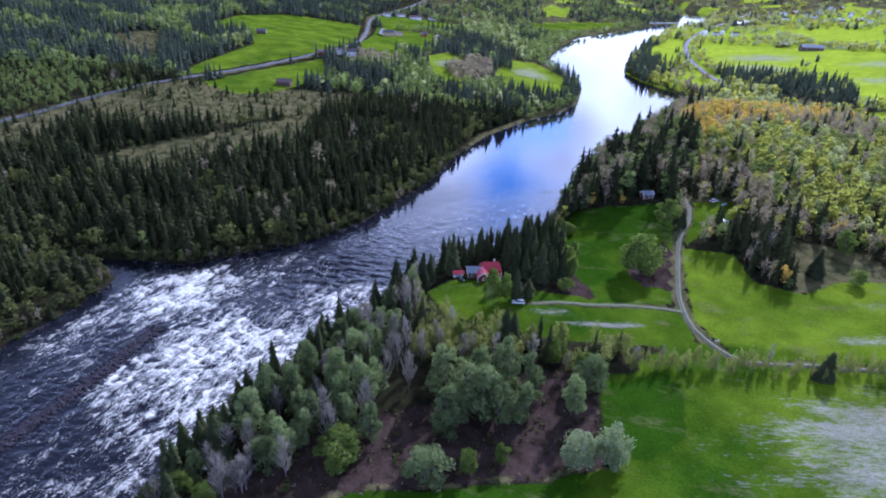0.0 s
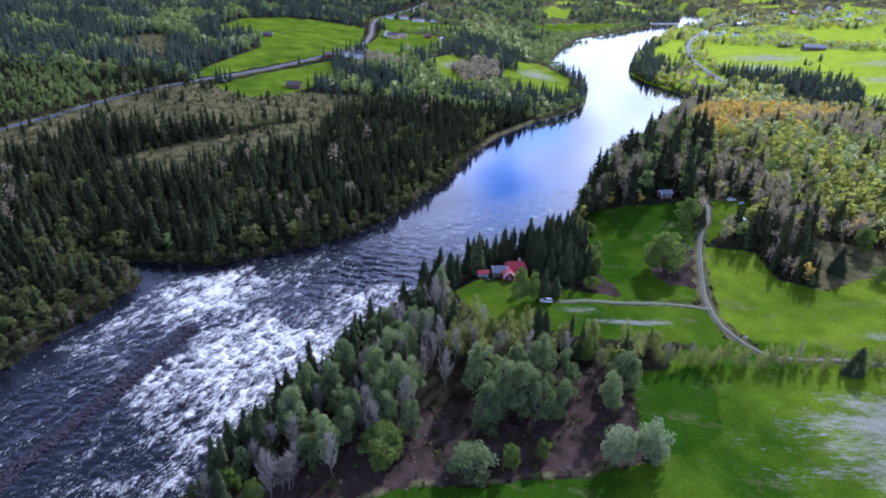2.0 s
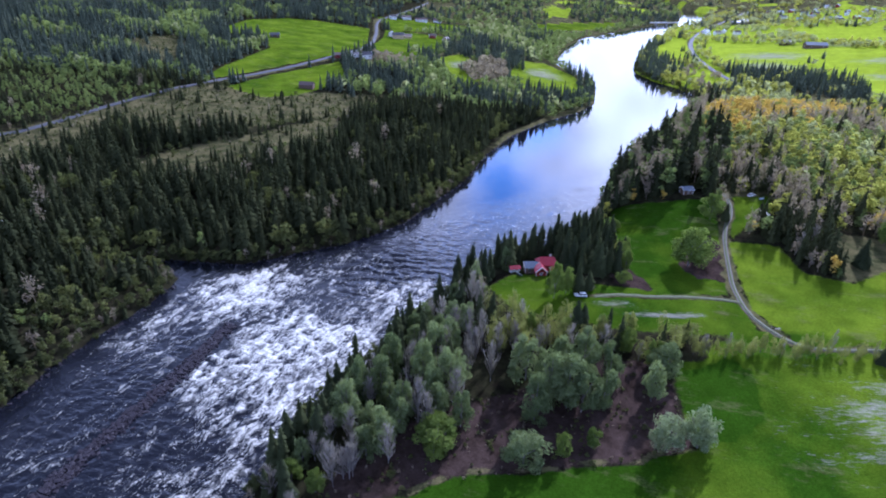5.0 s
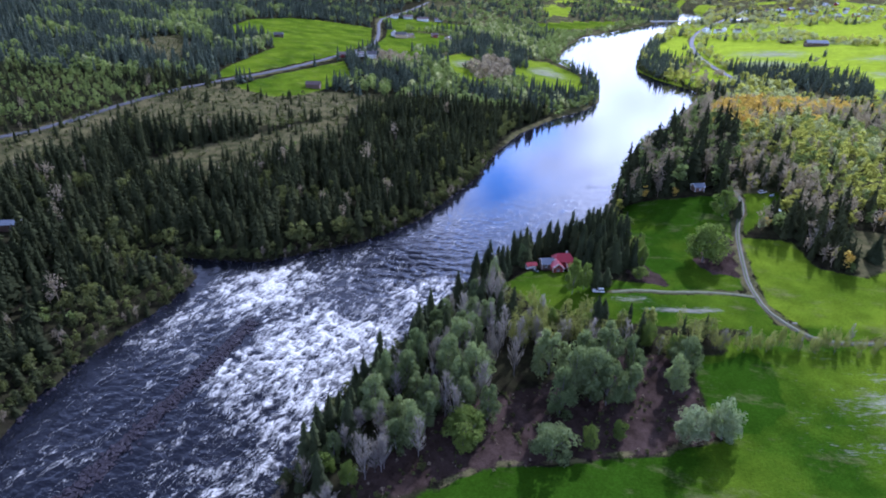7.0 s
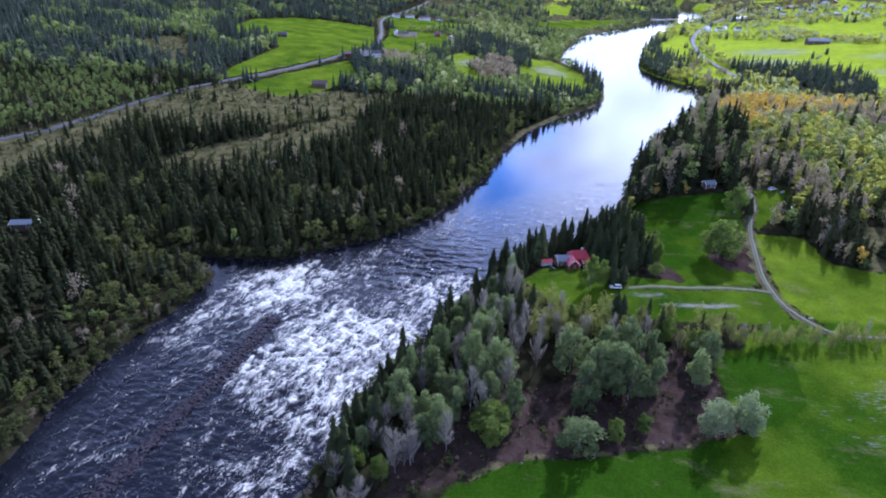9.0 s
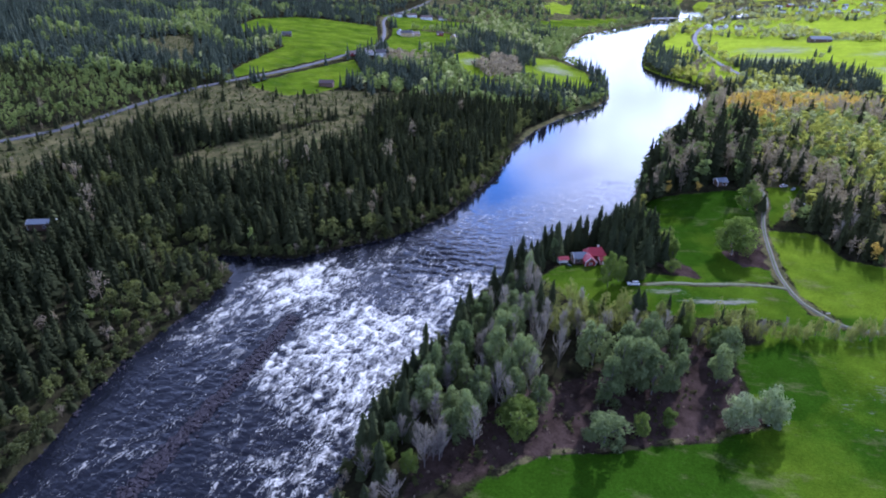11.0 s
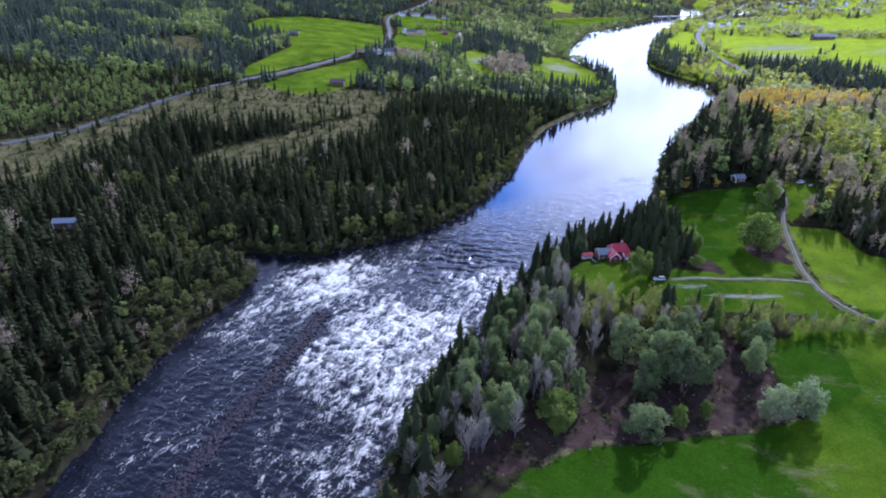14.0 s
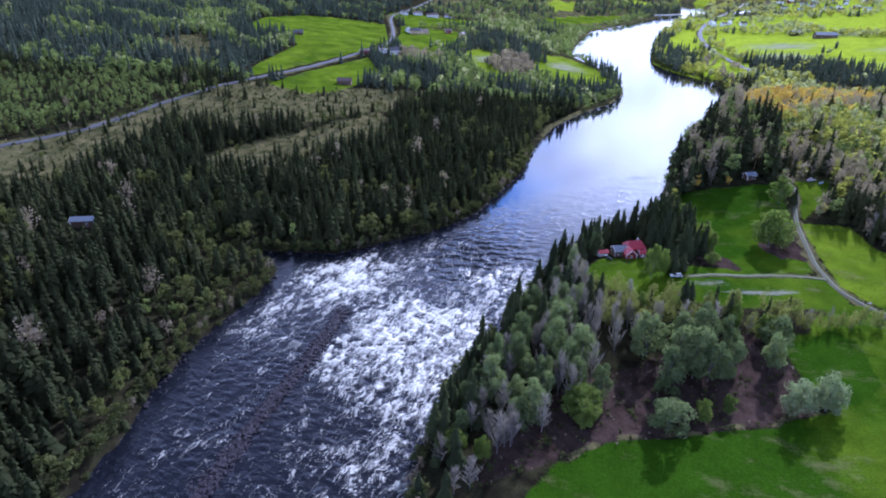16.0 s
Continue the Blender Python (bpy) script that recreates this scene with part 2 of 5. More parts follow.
BROWN_WALL = plain("brown_boards", (0.12, 0.075, 0.05), 0.85, vary=0.2, scale=2)
CONCRETE = plain("grey_concrete", (0.36, 0.35, 0.33), 0.9, vary=0.15, scale=1)
GLASS = plain("dark_window_glass", (0.02, 0.025, 0.03), 0.08, vary=0.05)
CAR_PAINT = plain("white_car_paint", (0.86, 0.86, 0.86), 0.4, vary=0.03)
RUBBER = plain("black_rubber", (0.018, 0.018, 0.018), 0.85)
CHROME = plain("steel_rim", (0.5, 0.5, 0.52), 0.3, 1.0, 0.05)
LAMP_RED = plain("red_lamp_glass", (0.45, 0.02, 0.02), 0.2, vary=0.05)
LAMP_CLEAR = plain("clear_lamp_glass", (0.6, 0.62, 0.65), 0.15, vary=0.05)
HULL = plain("dark_green_hull", (0.03, 0.05, 0.04), 0.45, vary=0.15)
ROCK = plain("wet_dark_rock", (0.030, 0.026, 0.032), 0.58, vary=0.45, scale=1.5, bump=0.1, gloss=0.12)
PALE_ROCK = plain("pale_field_stone", (0.19, 0.17, 0.15), 0.9, vary=0.3, scale=1.5, bump=0.1)
BARK = plain("bark", (0.10, 0.08, 0.065), 0.9, scale=3)
PALE_BARK = plain("pale_bark", (0.17, 0.155, 0.145), 0.85, scale=3)
TRACK_EARTH = plain("worn_grassy_earth", (0.095, 0.105, 0.045), 0.95, vary=0.35, scale=0.6)
LANE_GRASS = plain("worn_lane_grass", (0.075, 0.10, 0.03), 0.95, vary=0.3, scale=0.9)
GRAVEL = plain("gravel", (0.125, 0.115, 0.092), 0.95, vary=0.3, scale=0.8)
ASPHALT = plain("worn_asphalt", (0.062, 0.065, 0.074), 0.9, vary=0.15, scale=0.4)

# ---- plan ----
RIGHT = [(-79.1, -429.8), (-75.3, 47.8), (-70.5, 94.4), (-65.8, 116.1), (-56.4, 138.9), (-41.2, 162.9), (-28.9, 183.4), (-13.8, 207.4), (4.2, 228), (25, 239.5), (45.8, 253.2), (57.2, 275.5),
         (70.4, 304.1), (95, 348.1), (137.6, 409.8), (201, 509.9), (233.1, 583.3), (242.6, 640.2), (221.8, 701.5), (218.9, 757.2), (238.8, 827.8), (293.7, 980.6), (361.8, 1131.2), (480, 1365.1),
         (550, 1474.8), (624.8, 1559.4), (757.2, 1871.5), (776.1, 2411.8), (851.8, 5944.3)]
LEFT = [(-179.3, -430.5), (-162.3, 52.8), (-156.6, 89.2), (-152.9, 106.3), (-152.9, 127.9), (-149.1, 148.4), (-141.5, 170.1), (-133.9, 188.3), (-131.1, 206.5), (-140.6, 215.6), (-162.3, 217.7),
        (-162.3, 225.6), (-128.3, 222.5), (-108.4, 220.4), (-94.2, 228.4), (-85.7, 234.2), (-71.5, 240), (-56.4, 253.7), (-40.3, 272), (-26.1, 302.8), (-9.1, 337.1), (4.2, 383.8), (30.7, 444.2),
        (65.7, 493.4), (99.7, 528.9), (122.4, 566.6), (140.4, 638.3), (145.1, 705.5), (134.7, 762.2), (126.2, 829.3), (169.7, 984.2), (228.4, 1129), (318.3, 1249.1), (450.7, 1429.7),
        (553.8, 1541.9), (691, 1918.1), (719.4, 2418.6), (795, 5943.9)]
def smooth(a, b, v):
    k = np.clip((v - a) / (b - a), 0, 1); return k * k * (3 - 2 * k)
def line_dist(x, y, pts):
    best = np.full(np.shape(x), 1e9)
    for (ax, ay), (bx, by) in zip(pts, pts[1:]):
        dx, dy = bx - ax, by - ay
        k = np.clip(((x - ax) * dx + (y - ay) * dy) / (dx * dx + dy * dy), 0, 1)
        best = np.minimum(best, np.hypot(x - ax - k * dx, y - ay - k * dy))
    return best
def inside(x, y, pts):
    hit = np.zeros(np.shape(x), bool)
    for (ax, ay), (bx, by) in zip(pts, pts[1:] + pts[:1]):
        if ay != by:
            hit ^= ((ay > y) != (by > y)) & (x < ax + (y - ay) * (bx - ax) / (by - ay))
    return hit
RIVER = RIGHT + LEFT[::-1]
def bump(x, y, cx, cy, sx, sy, h):
    return h * np.exp(-((x - cx) / sx) ** 2 - ((y - cy) / sy) ** 2)


def height(x, y):
    """The lie of the land: two banks, a rising left side, a terrace and a wooded knoll on the right."""
    x, y = np.asarray(x, float), np.asarray(y, float)
    dl, dr = line_dist(x, y, LEFT), line_dist(x, y, RIGHT)
    wet = inside(x, y, RIVER)
    d = np.minimum(dl, dr)
    left = 2.2 * (1 - np.exp(-dl / 5)) + 0.092 * np.maximum(0, dl - 25) * (1 - 0.25 * smooth(500, 1500, dl)) + smooth(1050, 2980, y - 0.54 * x) * 60
    amp = 2.6 + 4.4 * smooth(93, 195, y) - 2.5 * smooth(400, 707, y)
    right = amp * (1 - np.exp(-dr / 9)) + 0.026 * dr + 0.05 * np.maximum(0, dr - 90)
    right += bump(x, y, 175, 363, 71, 97, 17) + bump(x, y, 103, 259, 33, 45, 6) + bump(x, y, 84, 324, 32, 52, 8) + bump(x, y, 228, 455, 62, 55, 9) + bump(x, y, 34, 183, 30, 28, 2) + smooth(1503, 2981, y) * 50
    up = np.where(dl < dr, left, right)
    return np.where(wet, -2.6 * smooth(0, 9, d) - 2.1 * (1 - smooth(127, 241, y)), up)


def hum(x, y, size, seed=0):
    """Soft value noise, -1 to 1, by summed waves."""
    r = np.random.RandomState(seed)
    s = np.zeros(np.shape(x))
    for _ in range(7):
        a, f, p = r.uniform(0, 6.283), r.uniform(0.6, 1.8) / size, r.uniform(0, 6.283)
        s += np.sin((x * np.cos(a) + y * np.sin(a)) * f * 6.283 + p)
    return s / 3.7


def lie(x, y):
    """The ground's height with its small unevenness."""
    x, y = np.asarray(x, float), np.asarray(y, float)
    z = height(x, y)
    return z + np.where(inside(x, y, RIVER), 0, 0.3 * hum(x, y, 28, 3) + 0.12 * hum(x, y, 9, 4)) * np.clip((z - 0.3) / 2, 0, 1)


FIELDS = {
    "near": [(-45, 83.7), (-37.4, 92.8), (-22.3, 101.9), (-6.2, 103.1), (12.7, 105.4), (26.9, 106.6), (36.3, 109.9), (47.7, 111), (45.3, 115.6), (44.9, 123.5), (46.8, 134.8), (50.5, 146), (89.3, 146.1), (129.1, 139.2), (397.7, 130.6), (397.7, -320.4), (-113.1, -316.3), (-81, -43.2), (-58.3, 47.3)],
    "yard": [(-5.3, 192.5), (4.2, 202.7), (23.1, 200.1), (34.5, 190.9), (57.2, 186.6), (83.6, 184.5), (86, 175.5), (85.5, 163.1), (76.1, 159.1), (52.4, 160.6), (34.5, 162.7), (15.5, 168.3), (2.3, 175.2)],
    "meadow": [(51.5, 247.7), (63.8, 273.4), (85.5, 266.2), (108.2, 263.6), (97.8, 228.2), (85.5, 191.3), (82.7, 184.5), (57.2, 186.6), (52.4, 200.2)],
    "slope": [(99.7, 225.9), (121.5, 222.8), (120.5, 202.7), (133.8, 192.4), (153.7, 201.4), (175.4, 198.9), (284.2, 216.7), (284.2, 142.7), (136.6, 148.2), (93.1, 158.6), (88.4, 175.5), (94.1, 201.5)],
    "nook": [(113, 252.5), (121.5, 270.7), (142.3, 275.6), (135.7, 258.7), (118.7, 242.7), (101.6, 225.9)],
    "verge": [(60.9, 145), (132.8, 139.2), (284.2, 131.4), (284.2, 143.8), (136.6, 149.4), (93.1, 159.7), (85.5, 163.1), (76.1, 159.7), (62.8, 152.8)],
    "plain_c": [(316.4, 985.5), (404.3, 1110.9), (358.9, 950.1), (301.2, 822.4), (286.1, 856.6)],
    "plain_e": [(337.2, 732.1), (341.9, 812.1), (378.8, 936.4), (430.8, 1065.4), (472.5, 999.8), (506.5, 945.7), (544.3, 889.3), (605.8, 843), (851.8, 749.5), (757.2, 499.2), (385.4, 530.2), (372.2, 546.3), (417.6, 640.7), (422.3, 707.6), (386.4, 697.8), (363.7, 702.5)],
    "plain_g": [(342.9, 512.2), (397.7, 516.4), (445, 479.3), (378.8, 434), (333.4, 455)],
    "plough": [(214.2, 1517.5), (294.6, 1565.4), (253.9, 1405.6), (202.8, 1381.9)],
    "plain_d": [(636.1, 1223.1), (826.3, 1209.3), (619.1, 892.2), (579.4, 1002.4)],
    "farm_a": [(-232, 506), (-230, 577), (-214, 677), (-232, 730), (-303, 752), (-303, 895), (-259, 965), (-208, 970), (-136, 955), (-120, 784), (-144, 669), (-177, 607), (-204, 556)],
    "farm_b": [(-114, 769), (-108, 880), (-112, 960), (-24, 960), (-21, 885), (-36, 771), (-60, 685), (-92, 670)],
    "farm_c": [(-205, 498), (-183, 555), (-133, 642), (-115, 575), (-126, 535), (-145, 495), (-169, 478)],
    "lea_d": [(-34.6, 727.8), (4.2, 812.2), (28.8, 656.8), (12.7, 564.1), (-12.8, 603.9)],
    "lea_e": [(43, 626.6), (57.2, 706.4), (80.8, 809.8), (110.1, 810.5), (130.9, 708.3), (127.2, 617.4), (106.4, 585.3), (66.6, 593.4)],
    "farm_f": [(-228.5, 1083.9), (-139.6, 1107.9), (-26.1, 1117.8), (54.3, 1122.2), (-49.7, 990.7), (-99.9, 957.6), (-147.2, 1129.1)],
    "plain_f": [(785.6, 1380.7), (1088.3, 1378.4), (1173.4, 1708.9), (851.8, 1711.6)],
    "farm_g": [(161.2, 1251), (240.7, 1323.5), (400.6, 1435), (303.1, 1283.6), (161.2, 1163.4)],
}
PALE = [(128.1, 113.1, 62, 32), (57.2, 170.7, 24, 3), (38.2, 177.2, 12, 3), (142.3, 162.9, 24, 4), (170.7, 183.1, 30, 3), (426.1, 844.5, 70, 60), (530.2, 752.1, 60, 40), (284.2, 125.7, 120, 30), (378.8, 753.4, 50, 60), (492.3, 661.6, 90, 30), (605.8, 934.6, 110, 50), (719.4, 750.6, 90, 60), (95, 707.5, 30, 60), (0.4, 704.9, 25, 50)]
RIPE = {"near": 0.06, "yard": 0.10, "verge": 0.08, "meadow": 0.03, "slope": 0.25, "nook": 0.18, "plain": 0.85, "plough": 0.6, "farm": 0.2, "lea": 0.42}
CLEARINGS = [
    [(-400, 262), (-400, 300), (-323, 335), (-300, 359), (-262, 386), (-241, 401), (-244, 362), (-252, 330), (-258, 300), (-262, 268), (-290, 252)],
    [(-209, 326), (-179, 358), (-145, 389), (-111, 447), (-94, 420), (-98, 372), (-134, 332), (-160, 305), (-190, 312)],
    [(142.3, 284.5), (236.9, 271.4), (312.6, 319.7), (312.6, 423), (241.6, 462.8), (194.3, 444.4), (151.8, 362.8)],
    [(-354.4, 653.3), (-319.3, 694.5), (-284.3, 625.5), (-273.9, 551.7), (-317.5, 583.5)],
    [(-300, 362), (-272, 408), (-246, 450), (-226, 494), (-204, 508), (-172, 484), (-158, 502), (-125, 512), (-60, 528), (-80, 465), (-99, 446), (-120, 432), (-155, 396), (-196, 370), (-240, 388)],
    [(130.9, 191.3), (156.5, 197.9), (178.2, 196.6), (174.5, 226.1), (153.7, 235.3), (140.4, 224.1)],
]
BARE = [
    [(-56.4, 88.3), (-22.3, 100.8), (12.7, 104.3), (36.3, 108.8), (43.9, 111), (43.9, 123.5), (45.8, 134.8), (42, 147.1), (19.3, 144.8), (0.4, 133.6), (-18.5, 126.8), (-42.2, 115.5)],
    [(42, 190.9), (55.3, 186.5), (57.2, 194.5), (52.4, 203.7), (54.3, 219.8), (47.7, 219.8)],
    [(76.1, 197), (87.4, 194.7), (96.9, 219.3), (95, 232.6), (85.5, 223.9), (72.3, 210.6)],
    [(5.1, 592), (52.4, 609.9), (57.2, 661), (28.8, 705.7), (21.2, 637.3)],
]
LANE = [(303.1, 127.8), (170.7, 140.1), (134.7, 147.1), (109.2, 150.6), (96.9, 151.2), (91.2, 155.2), (87, 164.3), (85.5, 175.5), (87.4, 189.1), (95, 213.8), (102.6, 235.9), (111.1, 248.1), (115.8, 261.5), (117.7, 281.9)]
TRACK = [(86, 180), (75.1, 183.4), (54.3, 182.5), (41.1, 182.9), (31.6, 181.1)]
ROAD_LEFT = [(-396.9, 233.8), (-326, 317.3), (-284.3, 367.8), (-265.4, 425.4), (-240.8, 468.3), (-221, 510), (-189.7, 561.5), (-142.4, 660.5), (-116, 750.6), (-117.8, 887), (-136.8, 1060.6), (-109.3, 1153.7), (-56.4, 1380.8)]
ROAD_RIGHT = [(301.2, 663.2), (309.7, 755.2), (339.1, 886.3), (400.6, 1066.5), (506.5, 1277.6), (657.9, 1517.5), (858.4, 1830.9)]
ROADS = [(LANE, 1.5), (TRACK, 1.3), (ROAD_LEFT, 3.2), (ROAD_RIGHT, 3.2)]


def zone(x, y, pts, soft):
    """1 well inside an outline, 0 well outside it, 0.5 on it."""
    d = line_dist(x, y, pts + pts[:1])
    return np.clip(0.5 + np.where(inside(x, y, pts), d, -d) / (2 * soft), 0, 1)


def graded(parts):
    """Grid lines from (start, end, step) stretches."""
    return np.unique(np.concatenate([np.arange(a, b, s) for a, b, s in parts] + [[parts[-1][1]]]))


def lattice(xs, ys):
    X, Y = np.meshgrid(xs, ys)
    w = len(xs)
    i = (np.arange(len(ys) - 1)[:, None] * w + np.arange(w - 1)[None]).ravel()
    return X.ravel(), Y.ravel(), np.stack([i, i + 1, i + 1 + w, i + w], 1)


def mesh_from(name, co, faces, mats, mat_index=None, smooth_shade=False):
    """A mesh from arrays; all faces have the same number of corners."""
    me = bpy.data.meshes.new(name)
    n, k = faces.shape
    me.vertices.add(len(co))
    me.vertices.foreach_set("co", np.asarray(co, np.float32).ravel())
    me.loops.add(n * k)
    me.loops.foreach_set("vertex_index", faces.astype(np.int32).ravel())
    me.polygons.add(n)
    me.polygons.foreach_set("loop_start", np.arange(0, n * k, k, dtype=np.int32))
    me.polygons.foreach_set("use_smooth", np.full(n, smooth_shade))
    for m in mats:
        me.materials.append(m)
    if mat_index is not None:
        me.polygons.foreach_set("material_index", np.asarray(mat_index, np.int32))
    me.update()
    me.validate()
    return me


# ---- ground ----


def build_ground():
    xs = graded([(-4500, -1200, 150), (-1200, -420, 15), (-420, -260, 4), (-260, 270, 2.6), (270, 480, 5), (480, 1300, 16), (1300, 4500, 150)])
    ys = graded([(-900, -40, 60), (-40, 70, 5), (70, 400, 2.8), (400, 660, 4.5), (660, 1220, 9), (1220, 2750, 28), (2750, 4900, 125)])
    x, y, f = lattice(xs, ys)
    z = lie(x, y)
    me = mesh_from("ground", np.stack([x, y, z], 1), f, [GROUND], None, True)
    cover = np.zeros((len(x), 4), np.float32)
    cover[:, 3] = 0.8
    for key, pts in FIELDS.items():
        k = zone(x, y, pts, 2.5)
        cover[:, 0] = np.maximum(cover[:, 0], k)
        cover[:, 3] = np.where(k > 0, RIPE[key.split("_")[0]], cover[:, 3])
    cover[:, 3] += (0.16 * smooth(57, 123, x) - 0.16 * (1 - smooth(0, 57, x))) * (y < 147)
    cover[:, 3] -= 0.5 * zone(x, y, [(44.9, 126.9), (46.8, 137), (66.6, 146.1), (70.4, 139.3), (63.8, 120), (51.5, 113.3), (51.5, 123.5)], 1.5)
    for pts in CLEARINGS:
        cover[:, 1] = np.maximum(cover[:, 1], zone(x, y, pts, 6))
    east = line_dist(x, y, RIGHT) < line_dist(x, y, LEFT)
    cover[:, 1] = np.maximum(cover[:, 1], 0.85 * (east & (x > 119) & (y > 269)) + 0.7 * (~east & (y > 502) & (x > -66)))
    cover[:, 0] = np.maximum(cover[:, 0], 0.42 * zone(x, y, CLEARINGS[2], 12))
    cover[:, 0] = np.maximum(cover[:, 0], 0.7 * (east & (y > 640) & (y < 1400)))
    for pts in BARE:
        k = zone(x, y, pts, 3)
        cover[:, 2] = np.maximum(cover[:, 2], k)
        cover[:, 0] *= 1 - smooth(0.45, 0.8, k)
    shore = np.clip(1.4 - line_dist(x, y, LEFT) / 4.5, 0, 1) * smooth(366, 457, y) * (1 - smooth(661, 752, y))
    cover[:, 1] = np.maximum(cover[:, 1], shore)
    rim = line_dist(x, y, [(-31.8, 96.2), (-22.3, 101.9), (-6.2, 103.1), (12.7, 105.4), (26.9, 106.6), (36.3, 109.9), (52.4, 111)])
    cover[:, 1] = np.maximum(cover[:, 1], np.clip(1.15 - rim / 1.9, 0, 1) * np.clip(0.75 + 0.6 * hum(x, y, 9, 51), 0, 1))
    cover[:, 0] *= np.clip(rim / 1.6, 0, 1)
    far = smooth(1162, 1958, y)
    cover[:, 0] = np.maximum(cover[:, 0], far * (hum(x, y, 260, 8) > 0.55))
    for pts, w in ROADS:
        d = line_dist(x, y, pts)
        cover[:, 1] = np.maximum(cover[:, 1], 0.75 * (d < w + 1.8))
        cover[:, 0] *= np.clip((d - w + 0.9) / 1.8, 0, 1)
    pale = np.zeros(len(x))
    for cx, cy, a, b in PALE:
        pale = np.maximum(pale, np.exp(-((x - cx) / a) ** 2 - ((y - cy) / b) ** 2))
    me.attributes.new("pale", "FLOAT", "POINT").data.foreach_set("value", pale.astype(np.float32))
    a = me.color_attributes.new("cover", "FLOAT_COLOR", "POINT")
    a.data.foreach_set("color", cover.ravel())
    tagged(new("ground", me), "grassy fields, dry clearings and dark forest floor", "ground", kind="structure")


build_ground()


def resample(pts, step):
    p = np.array(pts, float)
    for _ in range(3):
        q = np.empty((2 * len(p) - 2, 2))
        q[0::2], q[1::2] = 0.75 * p[:-1] + 0.25 * p[1:], 0.25 * p[:-1] + 0.75 * p[1:]
        p = np.vstack([p[:1], q, p[-1:]])
    s = np.concatenate([[0], np.cumsum(np.hypot(*np.diff(p, axis=0).T))])
    u = np.arange(0, s[-1], step)
    return np.stack([np.interp(u, s, p[:, 0]), np.interp(u, s, p[:, 1])], 1)


def build_road(name, pts, half, mat, label, step, ruts=False, lift=0.12):
    """A strip laid over the ground, with crowned or rutted section."""
    p = resample(pts, step)
    d = np.gradient(p, axis=0)
    d /= np.hypot(d[:, 0], d[:, 1])[:, None]
    side = np.stack([-d[:, 1], d[:, 0]], 1)
    offs = np.array([-1.25, -1, -0.55, -0.2, 0.2, 0.55, 1, 1.25]) * half
    prof = np.array([-0.6, 0, -0.05 if ruts else 0.03, 0.05, 0.05, -0.05 if ruts else 0.03, 0, -0.6])
    co = []
    for o, h in zip(offs, prof):
        wob = 1 + 0.06 * np.sin(np.arange(len(p)) * step * 0.35 + o)
        q = p + side * (o * wob)[:, None]
        mid = lie(p[:, 0], p[:, 1])
        co.append(np.column_stack([q, np.maximum(lie(q[:, 0], q[:, 1]), mid) + lift + h]))
    co = np.stack(co, 1).reshape(-1, 3)
    n, w = len(p), len(offs)
    i = (np.arange(n - 1)[:, None] * w + np.arange(w - 1)[None]).ravel()
    me = mesh_from(name, co, np.stack([i, i + w, i + w + 1, i + 1], 1), [mat], None, True)
    tagged(new(name, me), label, "road", kind="structure")


build_road("lane", LANE, 0.85, GRAVEL, "narrow pale gravel lane with two wheel ruts", 1.5, True, 0.12)
build_road("lane_grass", LANE, 0.30, LANE_GRASS, "strip of worn grass between the wheel ruts", 1.5, False, 0.19)
build_road("track", TRACK, 0.85, TRACK_EARTH, "faint worn farm track across the grass", 1.5, True, 0.09)
build_road("road_west", ROAD_LEFT, 2.0, ASPHALT, "grey country road between green fields", 4, False, 0.5)
build_road("road_east", ROAD_RIGHT, 2.8, ASPHALT, "pale grey country road along the far bank", 6, False, 0.6)

# ---- river ----
BAR = [(-98.9, 174.9), (-100.8, 168.1), (-106.5, 146.5), (-115, 121.4), (-120.7, 99.7), (-128.3, 77), (-137.7, 47.3), (-147.2, 13.1)]
FOAM = [  # place on the water and how white it is there
    (-119.7, 218, 0.76), (-105.6, 219.2, 0.91), (-92.3, 225, 0.72), (-77.2, 225.1, 0.38), (-61.1, 217.3, 0.52), (-51.6, 210.5, 0.46), (-40.3, 192.4, 0.81), (-50.7, 187.8, 0.68), (-63, 191.1, 0.42),
    (-75.3, 197.9, 0.42), (-86.6, 206.9, 0.85), (-97, 198.8, 1.05), (-108.4, 193.1, 1.03), (-117.8, 183.9, 0.66), (-122.6, 171.4, 0.55), (-107.4, 163.5, 0.40), (-95.1, 176.1, 0.65), (-85.7, 181.9, 0.75),
    (-75.3, 172.8, 1.00), (-65.8, 163.8, 1.10), (-77.2, 159.2, 1.20), (-87.6, 155.7, 1.10), (-94.2, 144.3, 0.95), (-75.3, 143.3, 0.95), (-64.9, 146.8, 0.95), (-82.8, 129.6, 0.68), (-70.5, 128.5, 0.82),
    (-77.2, 104.6, 0.60), (-94.2, 112.4, 0.36), (-128, 138, 0.36), (-138, 112, 0.34), (-120, 100, 0.26), (-104, 128, 0.30), (-34, 228, 0.22),
]


